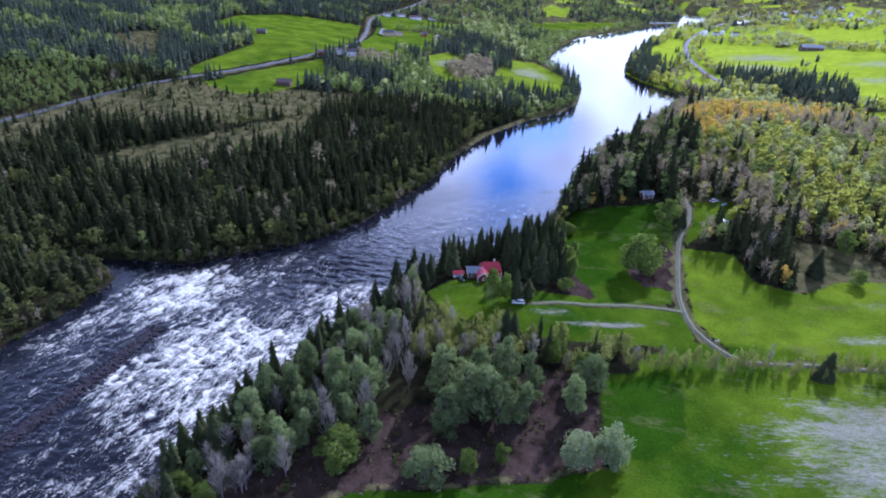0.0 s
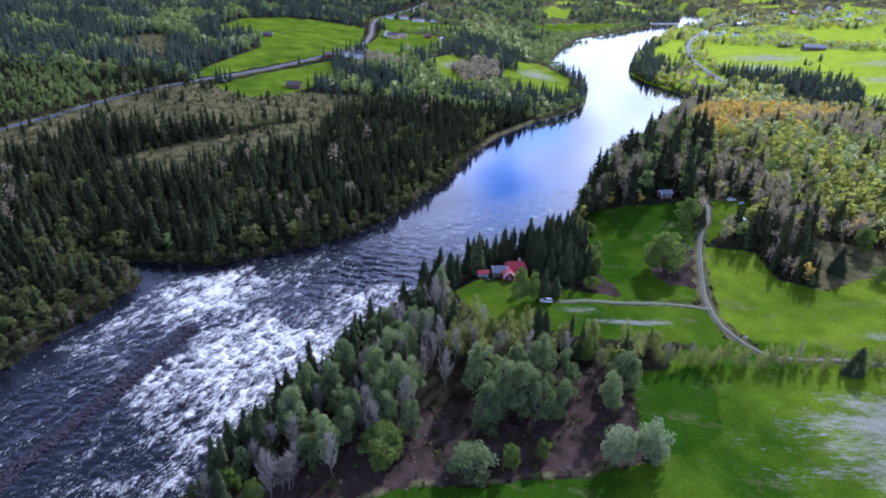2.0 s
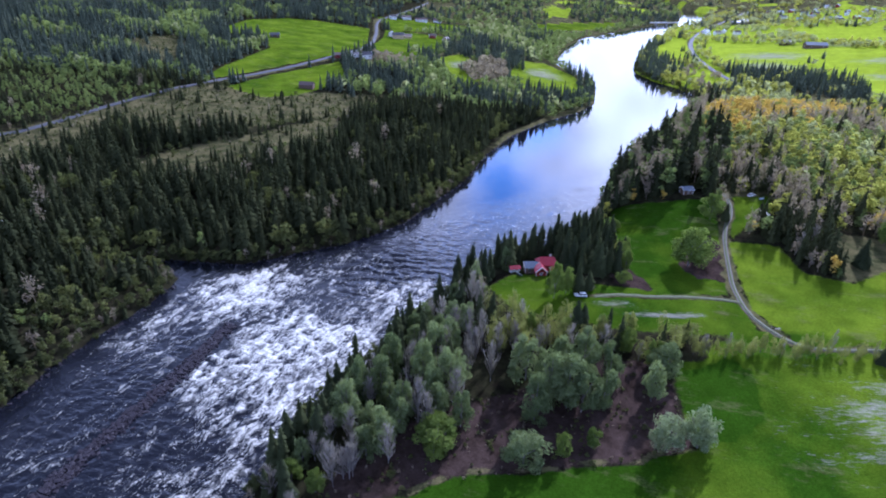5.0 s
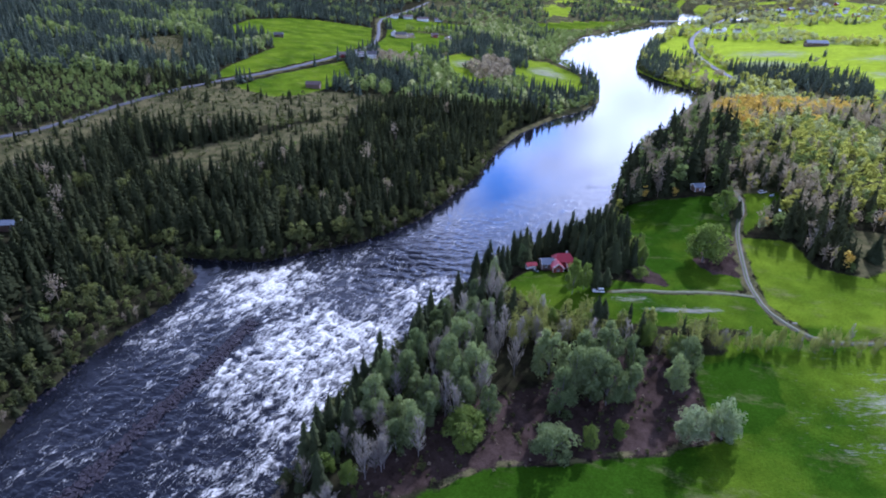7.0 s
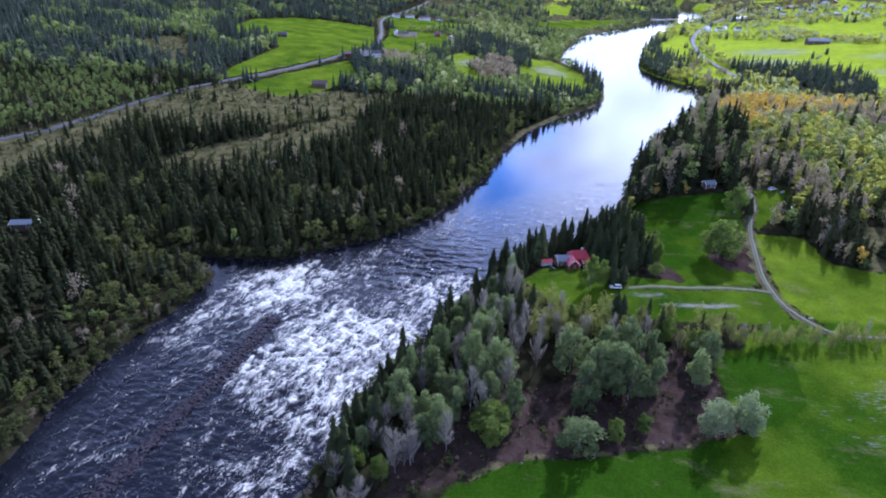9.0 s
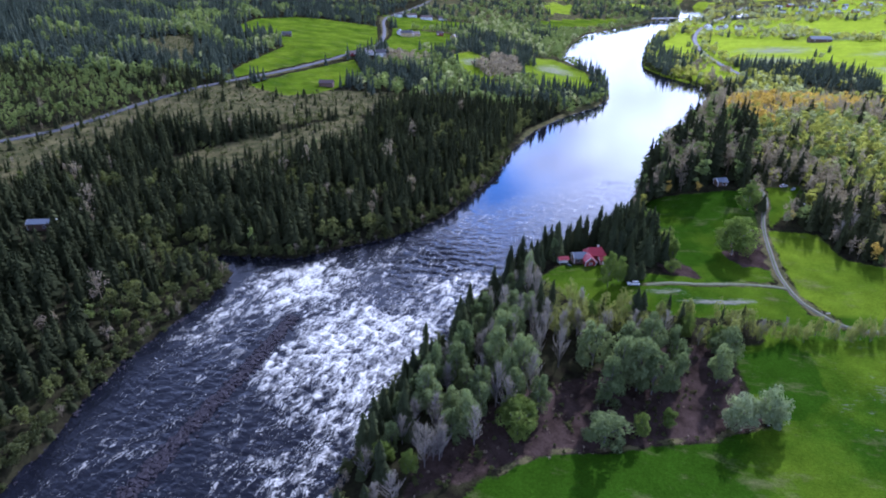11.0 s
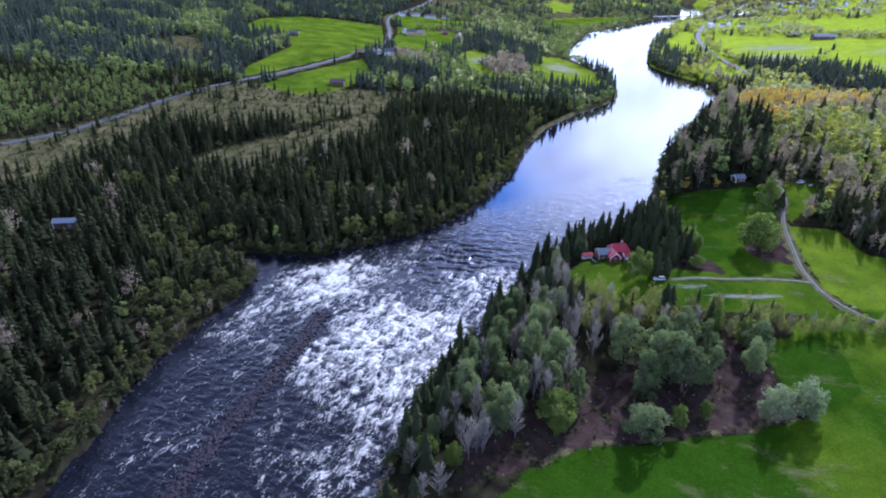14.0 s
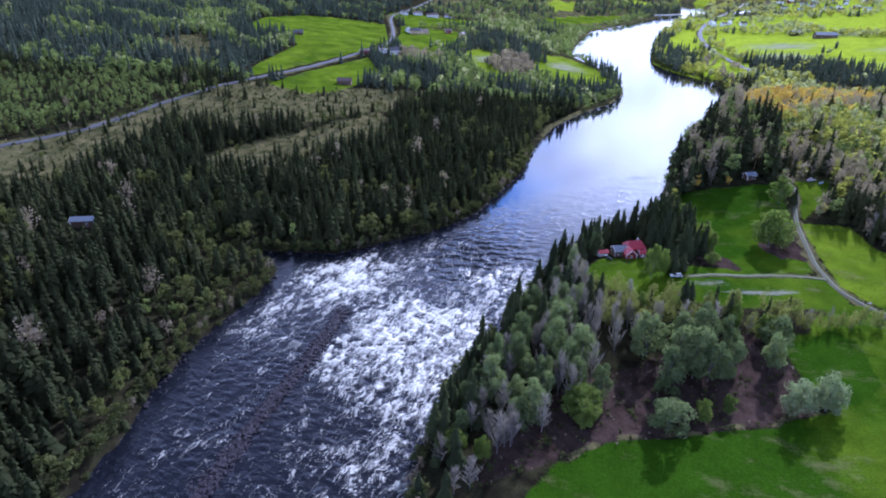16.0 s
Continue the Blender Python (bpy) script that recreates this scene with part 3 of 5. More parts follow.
def build_river():
    xs = graded([(-250, -182, 4), (-182, -18, 0.62), (-18, 58, 1.6), (58, 300, 5), (300, 900, 20)])
    ys = graded([(-430, 25, 8), (25, 76, 1.5), (76, 272, 0.66), (272, 322, 1.7), (322, 820, 7.5), (820, 5150, 30)])
    x, y, f = lattice(xs, ys)
    wet = inside(x, y, RIVER)
    near = np.minimum(line_dist(x, y, LEFT), line_dist(x, y, RIGHT)) < np.where(y > 820, 45, 14)
    keep = (wet | near)[f].any(1)
    used = np.unique(f[keep])
    back = np.full(len(x), -1)
    back[used] = np.arange(len(used))
    f, x, y = back[f[keep]], x[used], y[used]
    foam, total = np.full(len(x), 0.002 * 0.3), np.full(len(x), 0.002)
    for cx, cy, s in FOAM:
        k = np.exp(-((x - cx) ** 2 + (y - cy) ** 2) / 9.0 ** 2)
        foam, total = foam + k * s, total + k
    foam = foam / total * (1 - smooth(191, 233, y - 0.66 * (x + 124))) * (0.7 + 0.3 * smooth(36, 93, y))
    bar = line_dist(x, y, BAR)
    foam *= np.clip((bar - 1.8) / 3.2, 0.06, 1)
    foam *= np.clip(line_dist(x, y, LEFT) / 10, 0.3, 1)
    lively = (1 - smooth(171, 244, y - 0.42 * (x + 127))) * 0.75 + 0.05
    lively = np.maximum(lively, foam)
    # standing waves across the flow, broken up
    a = radians(FLOW)
    u, v = x * np.cos(a) + y * np.sin(a), -x * np.sin(a) + y * np.cos(a)
    def front(size, seed):
        """Breaking fronts: sharp on the upstream side, trailing off downstream."""
        p = u / size + 0.8 * hum(u * 0.8, v * 1.3, size * 1.9, seed) + 0.3 * hum(u * 0.6, v * 1.5, size * 0.7, seed + 1)
        return np.mod(p, 1.0) ** 1.6

    # single breaking waves: a curved white front, its tail drifting downstream
    rng = np.random.default_rng(41)
    tails = np.zeros(len(x))
    wetter = np.flatnonzero((foam > 0.12) & inside(x, y, RIVER))
    chance = foam[wetter] ** 1.2
    rag = 0.5 * hum(u, v, 2.2, 31) + 0.35 * hum(u, v, 0.9, 32)
    for i in rng.choice(wetter, 640, False, chance / chance.sum()):
        wide, long = rng.uniform(0.5, 3.0), rng.uniform(1.2, 6.5)
        turn = rng.normal() * 0.30
        near = np.flatnonzero((np.abs(x - x[i]) < 24) & (np.abs(y - y[i]) < 24))
        du, dv = u[i] - u[near], v[near] - v[i]
        du, dv = du * np.cos(turn) + dv * np.sin(turn), dv * np.cos(turn) - du * np.sin(turn)
        down = du - 0.12 * dv ** 2 / wide + rag[near]
        tail = np.where(down > 0, np.exp(-np.maximum(down, 0) / long), np.exp(np.minimum(down, 0) / 0.3)) * np.exp(-(dv / (wide + 0.14 * np.maximum(down, 0))) ** 4)
        tails[near] = np.maximum(tails[near], tail * rng.uniform(0.55, 1.1) * min(1.0, 0.45 + foam[i]))
    saw = 0.5 * front(14, 11) + 0.3 * front(6.0, 15) + 0.2 * front(2.9, 19)
    w = 1.5 * (saw - 0.35) + 0.35 * hum(u, v * 0.8, 4.2, 13) + 0.3 * hum(u, v, 1.9, 14)
    fall = -1.6 * (1 - smooth(104, 235, y))
    swell = np.exp(-((x + 47) / 23) ** 2 - ((y - 221) / 22) ** 2)
    roll = np.sin(6.283 * (u * 0.97 + 0.25 * v) / 6.2 + 2.0 * hum(u, v, 16, 35)) + 0.35 * hum(u, v, 2.4, 36)
    z = fall + w * (0.20 * lively + 0.25 * swell + 0.22 * np.minimum(foam, 1)) * (y < 400) + 0.34 * swell * roll + 0.45 * tails * (1 - 0.5 * tails) * np.clip((bar - 1) / 4, 0, 1)
    me = mesh_from("river", np.stack([x, y, z], 1), f, [WATER], None, True)
    crest = np.minimum(np.minimum(foam, 1.15) ** 1.25 * (0.12 + 0.86 * saw) + 0.62 * tails * (0.45 + 0.55 * np.minimum(foam, 1)), 1.08)
    for key, val in (("foam", crest), ("rough", lively)):
        at = me.attributes.new(key, "FLOAT", "POINT")
        at.data.foreach_set("value", val.astype(np.float32))
    tagged(new("river", me), "dark river, foaming white in rapids, calm and mirror-like upstream", "river", kind="structure")


build_river()

# ---- trees ----


def spruce_shape(r, sprays, ridge, wide=0.17, core=5):
    """Unit spruce, 1 high: drooping sprays wound unevenly round a slim dark core."""
    v, f = [], []
    lump, turn = r.uniform(0, 6.283, 3), r.uniform(0, 6.283)
    for i in range(sprays):
        h = 0.05 + 0.91 * (1 - (1 - (i + r.uniform(0, 1)) / sprays) ** 0.66)
        a = turn + i * 2.4 + r.uniform(-0.5, 0.5)
        q = (wide * (1 - h) ** 0.66 * (1 + 0.16 * math.sin(9 * h + lump[0]) + 0.16 * math.sin(a + lump[1] + 5 * h)) + 0.012) * r.uniform(0.68, 1.2)
        drop = q * r.uniform(0.25, 0.8)
        wid = q * r.uniform(0.30, 0.5) + 0.006
        c, d = math.cos(a), math.sin(a)
        n = len(v)
        v += [(0, 0, h + 0.04), (c * q * 0.62 - d * wid, d * q * 0.62 + c * wid, h - drop * 0.6),
              (c * q, d * q, h - drop), (c * q * 0.62 + d * wid, d * q * 0.62 - c * wid, h - drop * 0.6)]
        if ridge:
            v.append((c * q * 0.55, d * q * 0.55, h - drop * 0.2))
            f += [(n, n + 1, n + 4), (n + 1, n + 2, n + 4), (n + 2, n + 3, n + 4), (n + 3, n, n + 4)]
        else:
            f += [(n, n + 1, n + 2), (n, n + 2, n + 3)]
    n = len(v)
    for k in range(core):
        a = 6.283 * k / core
        v.append((wide * 0.5 * math.cos(a), wide * 0.5 * math.sin(a), 0.07))
    v.append((0, 0, 1.0))
    f += [(n + k, n + (k + 1) % core, n + core) for k in range(core)]
    return np.array(v), np.array(f)


def leafy_shape(r, lobes, leaves, size, wide=0.34, low=0.22, lobe=0.16):
    """Unit broadleaf crown, 1 high: leaf sprays over the skins of many uneven lobes, open between them."""
    v, f = [], []
    for i in range(lobes):
        d = r.normal(size=3)
        d /= np.linalg.norm(d)
        rad = r.uniform(0.3, 1.0) ** 0.6
        hz = low + (1 - low) * (0.5 + 0.42 * d[2] * rad)
        slim = 1.12 - 0.62 * max(0.0, (hz - low) / (1 - low) - 0.25)
        c = np.array([d[0] * (wide - 0.5 * lobe) * rad * slim, d[1] * (wide - 0.5 * lobe) * rad * slim, hz])
        cs = lobe * r.uniform(0.55, 1.15)
        for _ in range(leaves):
            e = r.normal(size=3)
            e[2] += 0.35
            e /= np.linalg.norm(e)
            p = c + e * cs * np.array((1, 1, 0.8)) * r.uniform(0.62, 1.06)
            p[2] = min(p[2], 1.02)
            nrm = e + 0.55 * r.normal(size=3)
            a = np.cross(nrm, r.normal(size=3))
            a /= np.linalg.norm(a)
            b = np.cross(nrm, a)
            b /= np.linalg.norm(b)
            s = size * r.uniform(0.6, 1.3)
            n = len(v)
            v += [p + a * s * 1.1, p - a * s * 0.6 + b * s, p - a * s * 0.6 - b * s * 0.9]
            f.append((n, n + 1, n + 2))
    return np.array(v), np.array(f)


def stem(p0, p1, r0, r1, sides=5):
    """A tapered limb."""
    p0, p1 = np.array(p0, float), np.array(p1, float)
    d = (p1 - p0) / np.linalg.norm(p1 - p0)
    a = np.cross(d, (0.3, 0.9, 0.2))
    a /= np.linalg.norm(a)
    b = np.cross(d, a)
    ring = [(math.cos(6.283 * k / sides), math.sin(6.283 * k / sides)) for k in range(sides)]
    v = [p0 + r0 * (c * a + s * b) for c, s in ring] + [p1 + r1 * (c * a + s * b) for c, s in ring]
    f = []
    for k in range(sides):
        m = (k + 1) % sides
        f += [(k, m, sides + m), (k, sides + m, sides + k)]
    return np.array(v), np.array(f)


def joined(parts):
    v, f, n = [], [], 0
    for pv, pf in parts:
        v.append(pv)
        f.append(pf + n)
        n += len(pv)
    return np.vstack(v), np.vstack(f)


def bare_shape(r, limbs, twigs, thick=0.004):
    """Unit leafless tree, 1 high: stem, rising limbs and fine twigs."""
    parts = [stem((0, 0, 0), (0.01, 0.01, 0.95), 0.014, 0.002, 4)]
    for i in range(limbs):
        h = r.uniform(0.10, 0.88)
        a = r.uniform(0, 6.283)
        q = 0.24 * (1.08 - h) * r.uniform(0.5, 1.4) + 0.03
        p = np.array((math.cos(a) * q, math.sin(a) * q, min(1.0, h + q * r.uniform(0.9, 2.2))))
        parts.append(stem((0, 0, h), p, 0.006, 0.0015, 3))
        for _ in range(twigs):
            k = r.uniform(0.3, 1.0)
            o = np.array((0, 0, h)) * (1 - k) + p * k
            e = o + np.array((r.normal() * 0.03, r.normal() * 0.03, r.uniform(0.03, 0.12)))
            n = np.cross(e - o, r.normal(size=3))
            n = n / np.linalg.norm(n) * thick
            parts.append((np.array([o - n, o + n, e]), np.array([(0, 1, 2)])))
    return joined(parts)


def wood(name, label, shapes, spots, mats, shape_mat, group=""):
    """Many trees as one mesh. spots: rows of x, y, z, height, width factor, turn, tint, shape index."""
    cos, fs, ms, ti, n = [], [], [], [], 0
    spots = np.asarray(spots)
    for k, (sv, sf) in enumerate(shapes):
        s = spots[spots[:, 7].astype(int) == k]
        if not len(s):
            continue
        c, q = np.cos(s[:, 5])[:, None], np.sin(s[:, 5])[:, None]
        hw = (s[:, 3] * s[:, 4])[:, None]
        co = np.stack([(sv[:, 0] * c - sv[:, 1] * q) * hw + s[:, 0:1], (sv[:, 0] * q + sv[:, 1] * c) * hw + s[:, 1:2], sv[:, 2] * s[:, 3:4] + s[:, 2:3]], 2)
        m = len(sv)
        f = sf[None] + (np.arange(len(s)) * m)[:, None, None] + n
        cos.append(co.reshape(-1, 3))
        fs.append(f.reshape(-1, 3))
        ms.append(np.full(len(s) * len(sf), shape_mat[k]))
        ti.append(np.repeat(s[:, 6], m))
        n += len(s) * m
    me = mesh_from(name, np.vstack(cos), np.vstack(fs), mats, np.concatenate(ms))
    at = me.attributes.new("tint", "FLOAT", "POINT")
    at.data.foreach_set("value", np.concatenate(ti).astype(np.float32))
    return tagged(new(name, me), label, "forest", kind="stuff")


rng = np.random.RandomState(5)


def scatter(x0, x1, y0, y1, step, jitter=0.48):
    """Jittered places over a stretch of land that the walk overlooks."""
    xs, ys = np.arange(x0, x1, step), np.arange(y0, y1, step)
    X, Y = [a.ravel() for a in np.meshgrid(xs, ys)]
    X = X + rng.uniform(-jitter, jitter, X.shape) * step
    Y = Y + rng.uniform(-jitter, jitter, Y.shape) * step
    reach = 0.69 * Y + 78
    ok = (X > -67 - reach) & (X < reach + 5)
    X, Y = X[ok], Y[ok]
    ok = ~inside(X, Y, RIVER) & (np.minimum(line_dist(X, Y, LEFT), line_dist(X, Y, RIGHT)) > 0.7)
    return X[ok], Y[ok]


SIGHTED = [(98.3, 272.6, 9), (-225.7, 237.5, 11), (126, 247.3, 5), (-142.4, 522.1, 12), (-87.6, 886.7, 30), (-106.5, 669.2, 16), (-62, 1111.2, 40), (523.5, 905.5, 40), (501.8, 1193.1, 50), (932.2, 1505.5, 20), (-18.5, 903.3, 14)]


def open_land(x, y, slack=1.0):
    """True on fields, yards and roads."""
    hit = np.zeros(len(x), bool)
    for pts in FIELDS.values():
        hit |= zone(x, y, pts, 2.0) > 0.35
    for pts, w in ROADS:
        hit |= line_dist(x, y, pts) < (np.where(x > -219, w + slack + 4, 1.2) if pts is ROAD_LEFT else w + slack)
    for cx, cy, r in SIGHTED:
        hit |= np.hypot(x - cx, (y - cy + 0.7 * r) * 0.62) < r
    return hit


def clearing(x, y):
    k = np.zeros(len(x))
    for pts in CLEARINGS:
        if pts[0][0] < 0:
            k = np.maximum(k, zone(x, y, pts, 8))
    return k


SPR_MID = [spruce_shape(rng, 54, False, 0.165 + 0.02 * _) for _ in range(5)]
SPR_FAR = [spruce_shape(rng, 17, False, 0.19 + 0.02 * _, 4) for _ in range(4)]
LEAF_MID = [leafy_shape(rng, 15, 11, 0.055, 0.32, 0.12, 0.15) for _ in range(4)]
LEAF_SLIM = [leafy_shape(rng, 15, 10, 0.045, 0.22, 0.10, 0.11) for _ in range(4)]
LEAF_FAR = [leafy_shape(rng, 7, 6, 0.12, 0.34, 0.12, 0.17) for _ in range(4)]
BARE_MID = [joined([bare_shape(rng, 6, 5, 0.006), leafy_shape(rng, 13, 11, 0.030, 0.24, 0.16, 0.13)]) for _ in range(4)]
MID = SPR_MID + LEAF_MID + BARE_MID
FAR = SPR_FAR + LEAF_FAR


def rows(x, y, h, tint, shape, widen=1.0):
    n = len(x)
    return np.stack([x, y, lie(x, y) - 0.25, h, rng.uniform(0.72, 1.3, n) * widen, rng.uniform(0, 6.283, n), tint, shape], 1)


YOUNG_STAND = [(-420, 330), (-298, 358), (-286, 379), (-269, 409), (-245, 443), (-247, 470), (-297, 512), (-345, 512), (-420, 480)]


def left_woods():
    x, y = scatter(-436, 143, 58, 502, 4.5)
    keep = ~open_land(x, y)
    cl = clearing(x, y)
    keep &= rng.random(len(x)) > cl * 0.88
    keep &= rng.random(len(x)) > 0.10
    keep &= line_dist(x, y, LEFT) < line_dist(x, y, RIGHT)
    bank = line_dist(x, y, LEFT)
    keep &= ~((y > 388) & (bank < 5.5))
    x, y, cl, bank = x[keep], y[keep], cl[keep], bank[keep]
    n = len(x)
    young = zone(x, y, YOUNG_STAND, 12)
    spit = zone(x, y, [(-168, 92.1), (-141.5, 92.8), (-128.3, 195.2), (-132, 220.2), (-162.3, 215.3), (-188.8, 159.8)], 10)
    light = 1.5 * young + 0.75 * hum(x, y, 60, 21) + 0.55 * hum(x, y, 16, 22) + rng.normal(size=n) * 0.5 + (bank < 7) * 0.85 + cl * 0.4 + 0.55 * spit + 0.3 * (bank < 18) * (y > 297)
    leaf = light > 0.86
    below = zone(x, y, [(-300, 20), (-100, 20), (-110, 110), (-128, 195), (-150, 205), (-230, 190), (-320, 150)], 20)
    grey = (rng.random(n) < 0.015 + 0.02 * below) & ~leaf
    tall = rng.uniform(0.0, 1.0, n) ** 0.8
    h = np.where(leaf, 6 + 7.5 * tall, (8.5 + 10.5 * tall) * (0.95 + 0.14 * hum(x, y, 40, 23))) * (1 - 0.5 * cl) * (1 - 0.35 * young) * np.where(bank < 4, rng.uniform(0.35, 0.8, n), 1)
    h *= 1 - 0.22 * spit
    shape = np.where(leaf, np.where(rng.random(n) < 0.6, rng.randint(13, 17, n), rng.randint(5, 9, n)), np.where(grey, rng.randint(9, 13, n), rng.randint(0, 5, n)))
    shape = np.where(leaf & (rng.random(n) < 0.8 * young + 0.05), rng.randint(17, 21, n), shape)
    # the shade over the near-west corner is put into the tint, spruces most
    tint = np.clip(0.30 + 0.2 * light + rng.uniform(-0.3, 0.35, n) - 0.45 * below * np.where(leaf, 0.3, 1), 0, 1)
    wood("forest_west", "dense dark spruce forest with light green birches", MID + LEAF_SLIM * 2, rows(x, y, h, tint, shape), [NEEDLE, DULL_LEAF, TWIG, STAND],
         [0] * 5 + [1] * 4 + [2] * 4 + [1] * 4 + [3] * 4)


SPRUCE_STRIPS = [  # dark stands of spruce on the far plain and along the bends
    [(312.6, 708.6), (331.5, 731.1), (353.3, 726.3), (386.4, 692.1), (417.6, 640.7), (376.9, 558.9), (355.1, 541.9), (342.9, 606.1), (326.8, 649.6)],
    [(219.9, 709.4), (218.9, 766.3), (238.8, 830.1), (274.7, 937.2), (322, 1057), (333.4, 1027.7), (301.2, 936.4), (276.6, 839.5), (280.4, 776.8), (253.9, 708.5)],
    [(-12.8, 863.9), (48.6, 956), (85.5, 838.3), (71.4, 706.8), (40.1, 768.7), (-3.4, 782.3)],
    [(430.8, 1370.4), (492.3, 1382.1), (568, 1507.9), (605.8, 1644.6), (445, 1505.5)],
    [(57.2, 570.6), (121.5, 569.8), (138.5, 640.4), (132.8, 600.8), (113.9, 560.6), (57.2, 542.6)],
    [(121.5, 645.7), (129.1, 640.1), (142.3, 663.4), (144.2, 720.2), (135.7, 754.2), (127.2, 731), (138.5, 697.1)],
]
GREY_STANDS = [[(248.3, 617.9), (295.6, 646.1), (305, 737), (284.2, 765.4), (255.8, 708.5)], [(-7.2, 676.2), (38.2, 768.7), (55.3, 660.9), (33.5, 592.6), (4.2, 600.9)], [(-105.6, 640), (-56.4, 641.2), (-46.9, 692.1), (-94.2, 702.2)]]
PALE_WOOD = [[(38.2, 1284.9), (111.1, 1201.5), (109.2, 884.2), (80.8, 851.8), (55.3, 1002.6), (23.1, 1084.2)], [(435.6, 1084.8), (478.1, 1006.6), (516, 960.5), (605.8, 934.6), (719.4, 1117.1), (586.9, 1301.4), (492.3, 1164.6)]]
LIGHT_STRIP = [(-369, 675), (-390, 850), (-339, 1003), (-306, 922), (-315, 713), (-342, 647)]
LONE_TREES = [(438.4, 770.1), (436.5, 764.4), (433.7, 748.4), (475.3, 800.6), (470.6, 793.8), (324.9, 1012.9), (339.1, 933), (343.8, 936.4), (387.3, 687.6), (421.4, 672.5), (392, 696.6), (-56.4, 748.9), (-65.8, 760), (-28, 818.1)]


def far_woods():
    parts = []
    for y0, y1, step, x0, x1 in ((502, 752, 6.6, -606, 530), (752, 1162, 9.6, -900, 900), (1162, 1730, 16, -1325, 1280), (1730, 2980, 31, -2130, 2130)):
        x, y = scatter(x0, x1, y0, y1, step)
        strip = np.max([zone(x, y, p, 11) for p in SPRUCE_STRIPS], 0)
        haze = np.max([zone(x, y, p, 8) for p in GREY_STANDS], 0)
        pale = np.max([zone(x, y, p, 20) for p in PALE_WOOD], 0)
        keep = ~open_land(x, y, 4) & (rng.random(len(x)) > clearing(x, y) * 0.93)
        keep |= ((strip > 0.5) | (haze > 0.6)) & (np.min([line_dist(x, y, p) for p, w in ROADS[2:]], 0) > 6)
        west = line_dist(x, y, LEFT) < line_dist(x, y, RIGHT)
        if y0 >= 1162:
            keep &= hum(x, y, 260, 8) < 0.5
        keep |= (zone(x, y, FIELDS["plain_f"], 10) > 0.3) & (rng.random(len(x)) < 0.55)
        keep &= west | (strip > 0.5) | (hum(x, y, 70, 31) + rng.normal(size=len(x)) * 0.3 > -0.10)
        x, y, west, strip, haze, pale = x[keep], y[keep], west[keep], strip[keep], haze[keep], pale[keep]
        n = len(x)
        light = hum(x, y, 110, 32) + rng.normal(size=n) * 0.4 + np.where(west, -0.1 + 0.6 * smooth(-160, -40, x) + 1.2 * zone(x, y, YOUNG_STAND, 12) + 1.0 * zone(x, y, LIGHT_STRIP, 25), 1.1)
        light += 1.0 * ((np.minimum(line_dist(x, y, LEFT), line_dist(x, y, RIGHT)) < 40) & (y > 707)) + pale
        leaf = (light > 0.42) & ((strip < 0.12) | (rng.random(n) < 0.12))
        h = np.where(leaf, rng.uniform(7, 13, n), rng.uniform(11, 18, n)) * (1 - 0.3 * (haze > 0.5))
        widen = 1.0 + 0.02 * max(0, step - 6) * 3
        willow = leaf & (rng.random(n) < np.where(west, 0.10, 0.45) + 0.3 * pale)
        shape = np.where(leaf, rng.randint(4, 8, n) + np.where(west & ~willow, 8, 4 * willow), rng.randint(0, 4, n))
        shape = np.where((haze > 0.5) & (rng.random(n) < 0.85), rng.randint(16, 20, n), shape)
        parts.append(rows(x, y, h, np.clip(0.35 + 0.2 * light + rng.uniform(-0.25, 0.3, n), 0, 1), shape, widen))
    lone = np.array(LONE_TREES, float)
    n = len(lone)
    parts.append(rows(lone[:, 0], lone[:, 1], rng.uniform(9, 15, n), rng.uniform(0.2, 0.6, n), np.where(rng.random(n) < 0.6, rng.randint(8, 12, n), rng.randint(0, 4, n)), 1.25))
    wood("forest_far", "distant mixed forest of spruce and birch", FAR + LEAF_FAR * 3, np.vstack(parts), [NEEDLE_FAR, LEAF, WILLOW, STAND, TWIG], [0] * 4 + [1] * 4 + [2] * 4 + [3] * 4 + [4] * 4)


KNOLL = [(132.8, 278.8), (236.9, 268), (312.6, 319.7), (312.6, 434.4), (246.4, 480.2), (189.6, 468.1), (142.3, 386.3)]


THICKETS = [  # leafless grey-brown stands
    [(121.5, 235), (132.8, 257.5), (148, 268.9), (168.8, 265.5), (151.8, 224), (134.7, 215.1)],
    [(113.9, 263.7), (126.2, 302.4), (164.1, 308.8), (169.7, 277.7), (144.2, 264.4)],
    [(270, 447.1), (310.7, 445.9), (271, 363), (231.2, 304.1), (195.3, 306.6), (218, 363.7)],
    [(79.9, 295.8), (106.4, 320.3), (130.9, 418.8), (106.4, 367.5), (79.9, 324.1)],
]
BRIGHT = [[(170.7, 351.1), (242.6, 416.5), (284.2, 365.5), (218, 277.9), (189.6, 232.8), (172.6, 250.9), (163.1, 278.9), (157.4, 298.9)], [(128.1, 320.4), (175.4, 328.7), (189.6, 385.7), (156.5, 362.7)]]
OCHRE_TOP = [(146, 366), (168, 430), (212, 500), (262, 530), (318, 525), (304, 458), (244, 434), (202, 402), (164, 352)]
RIVER_SIDE = [(47.7, 259), (62.8, 289.8), (95, 353.8), (137.6, 415.5), (194.3, 504.6), (227.4, 526.2), (180.1, 456.4), (151.8, 395.3), (149.9, 347), (127.2, 295.6), (110.1, 263.6), (87.4, 268.3), (62.8, 277)]


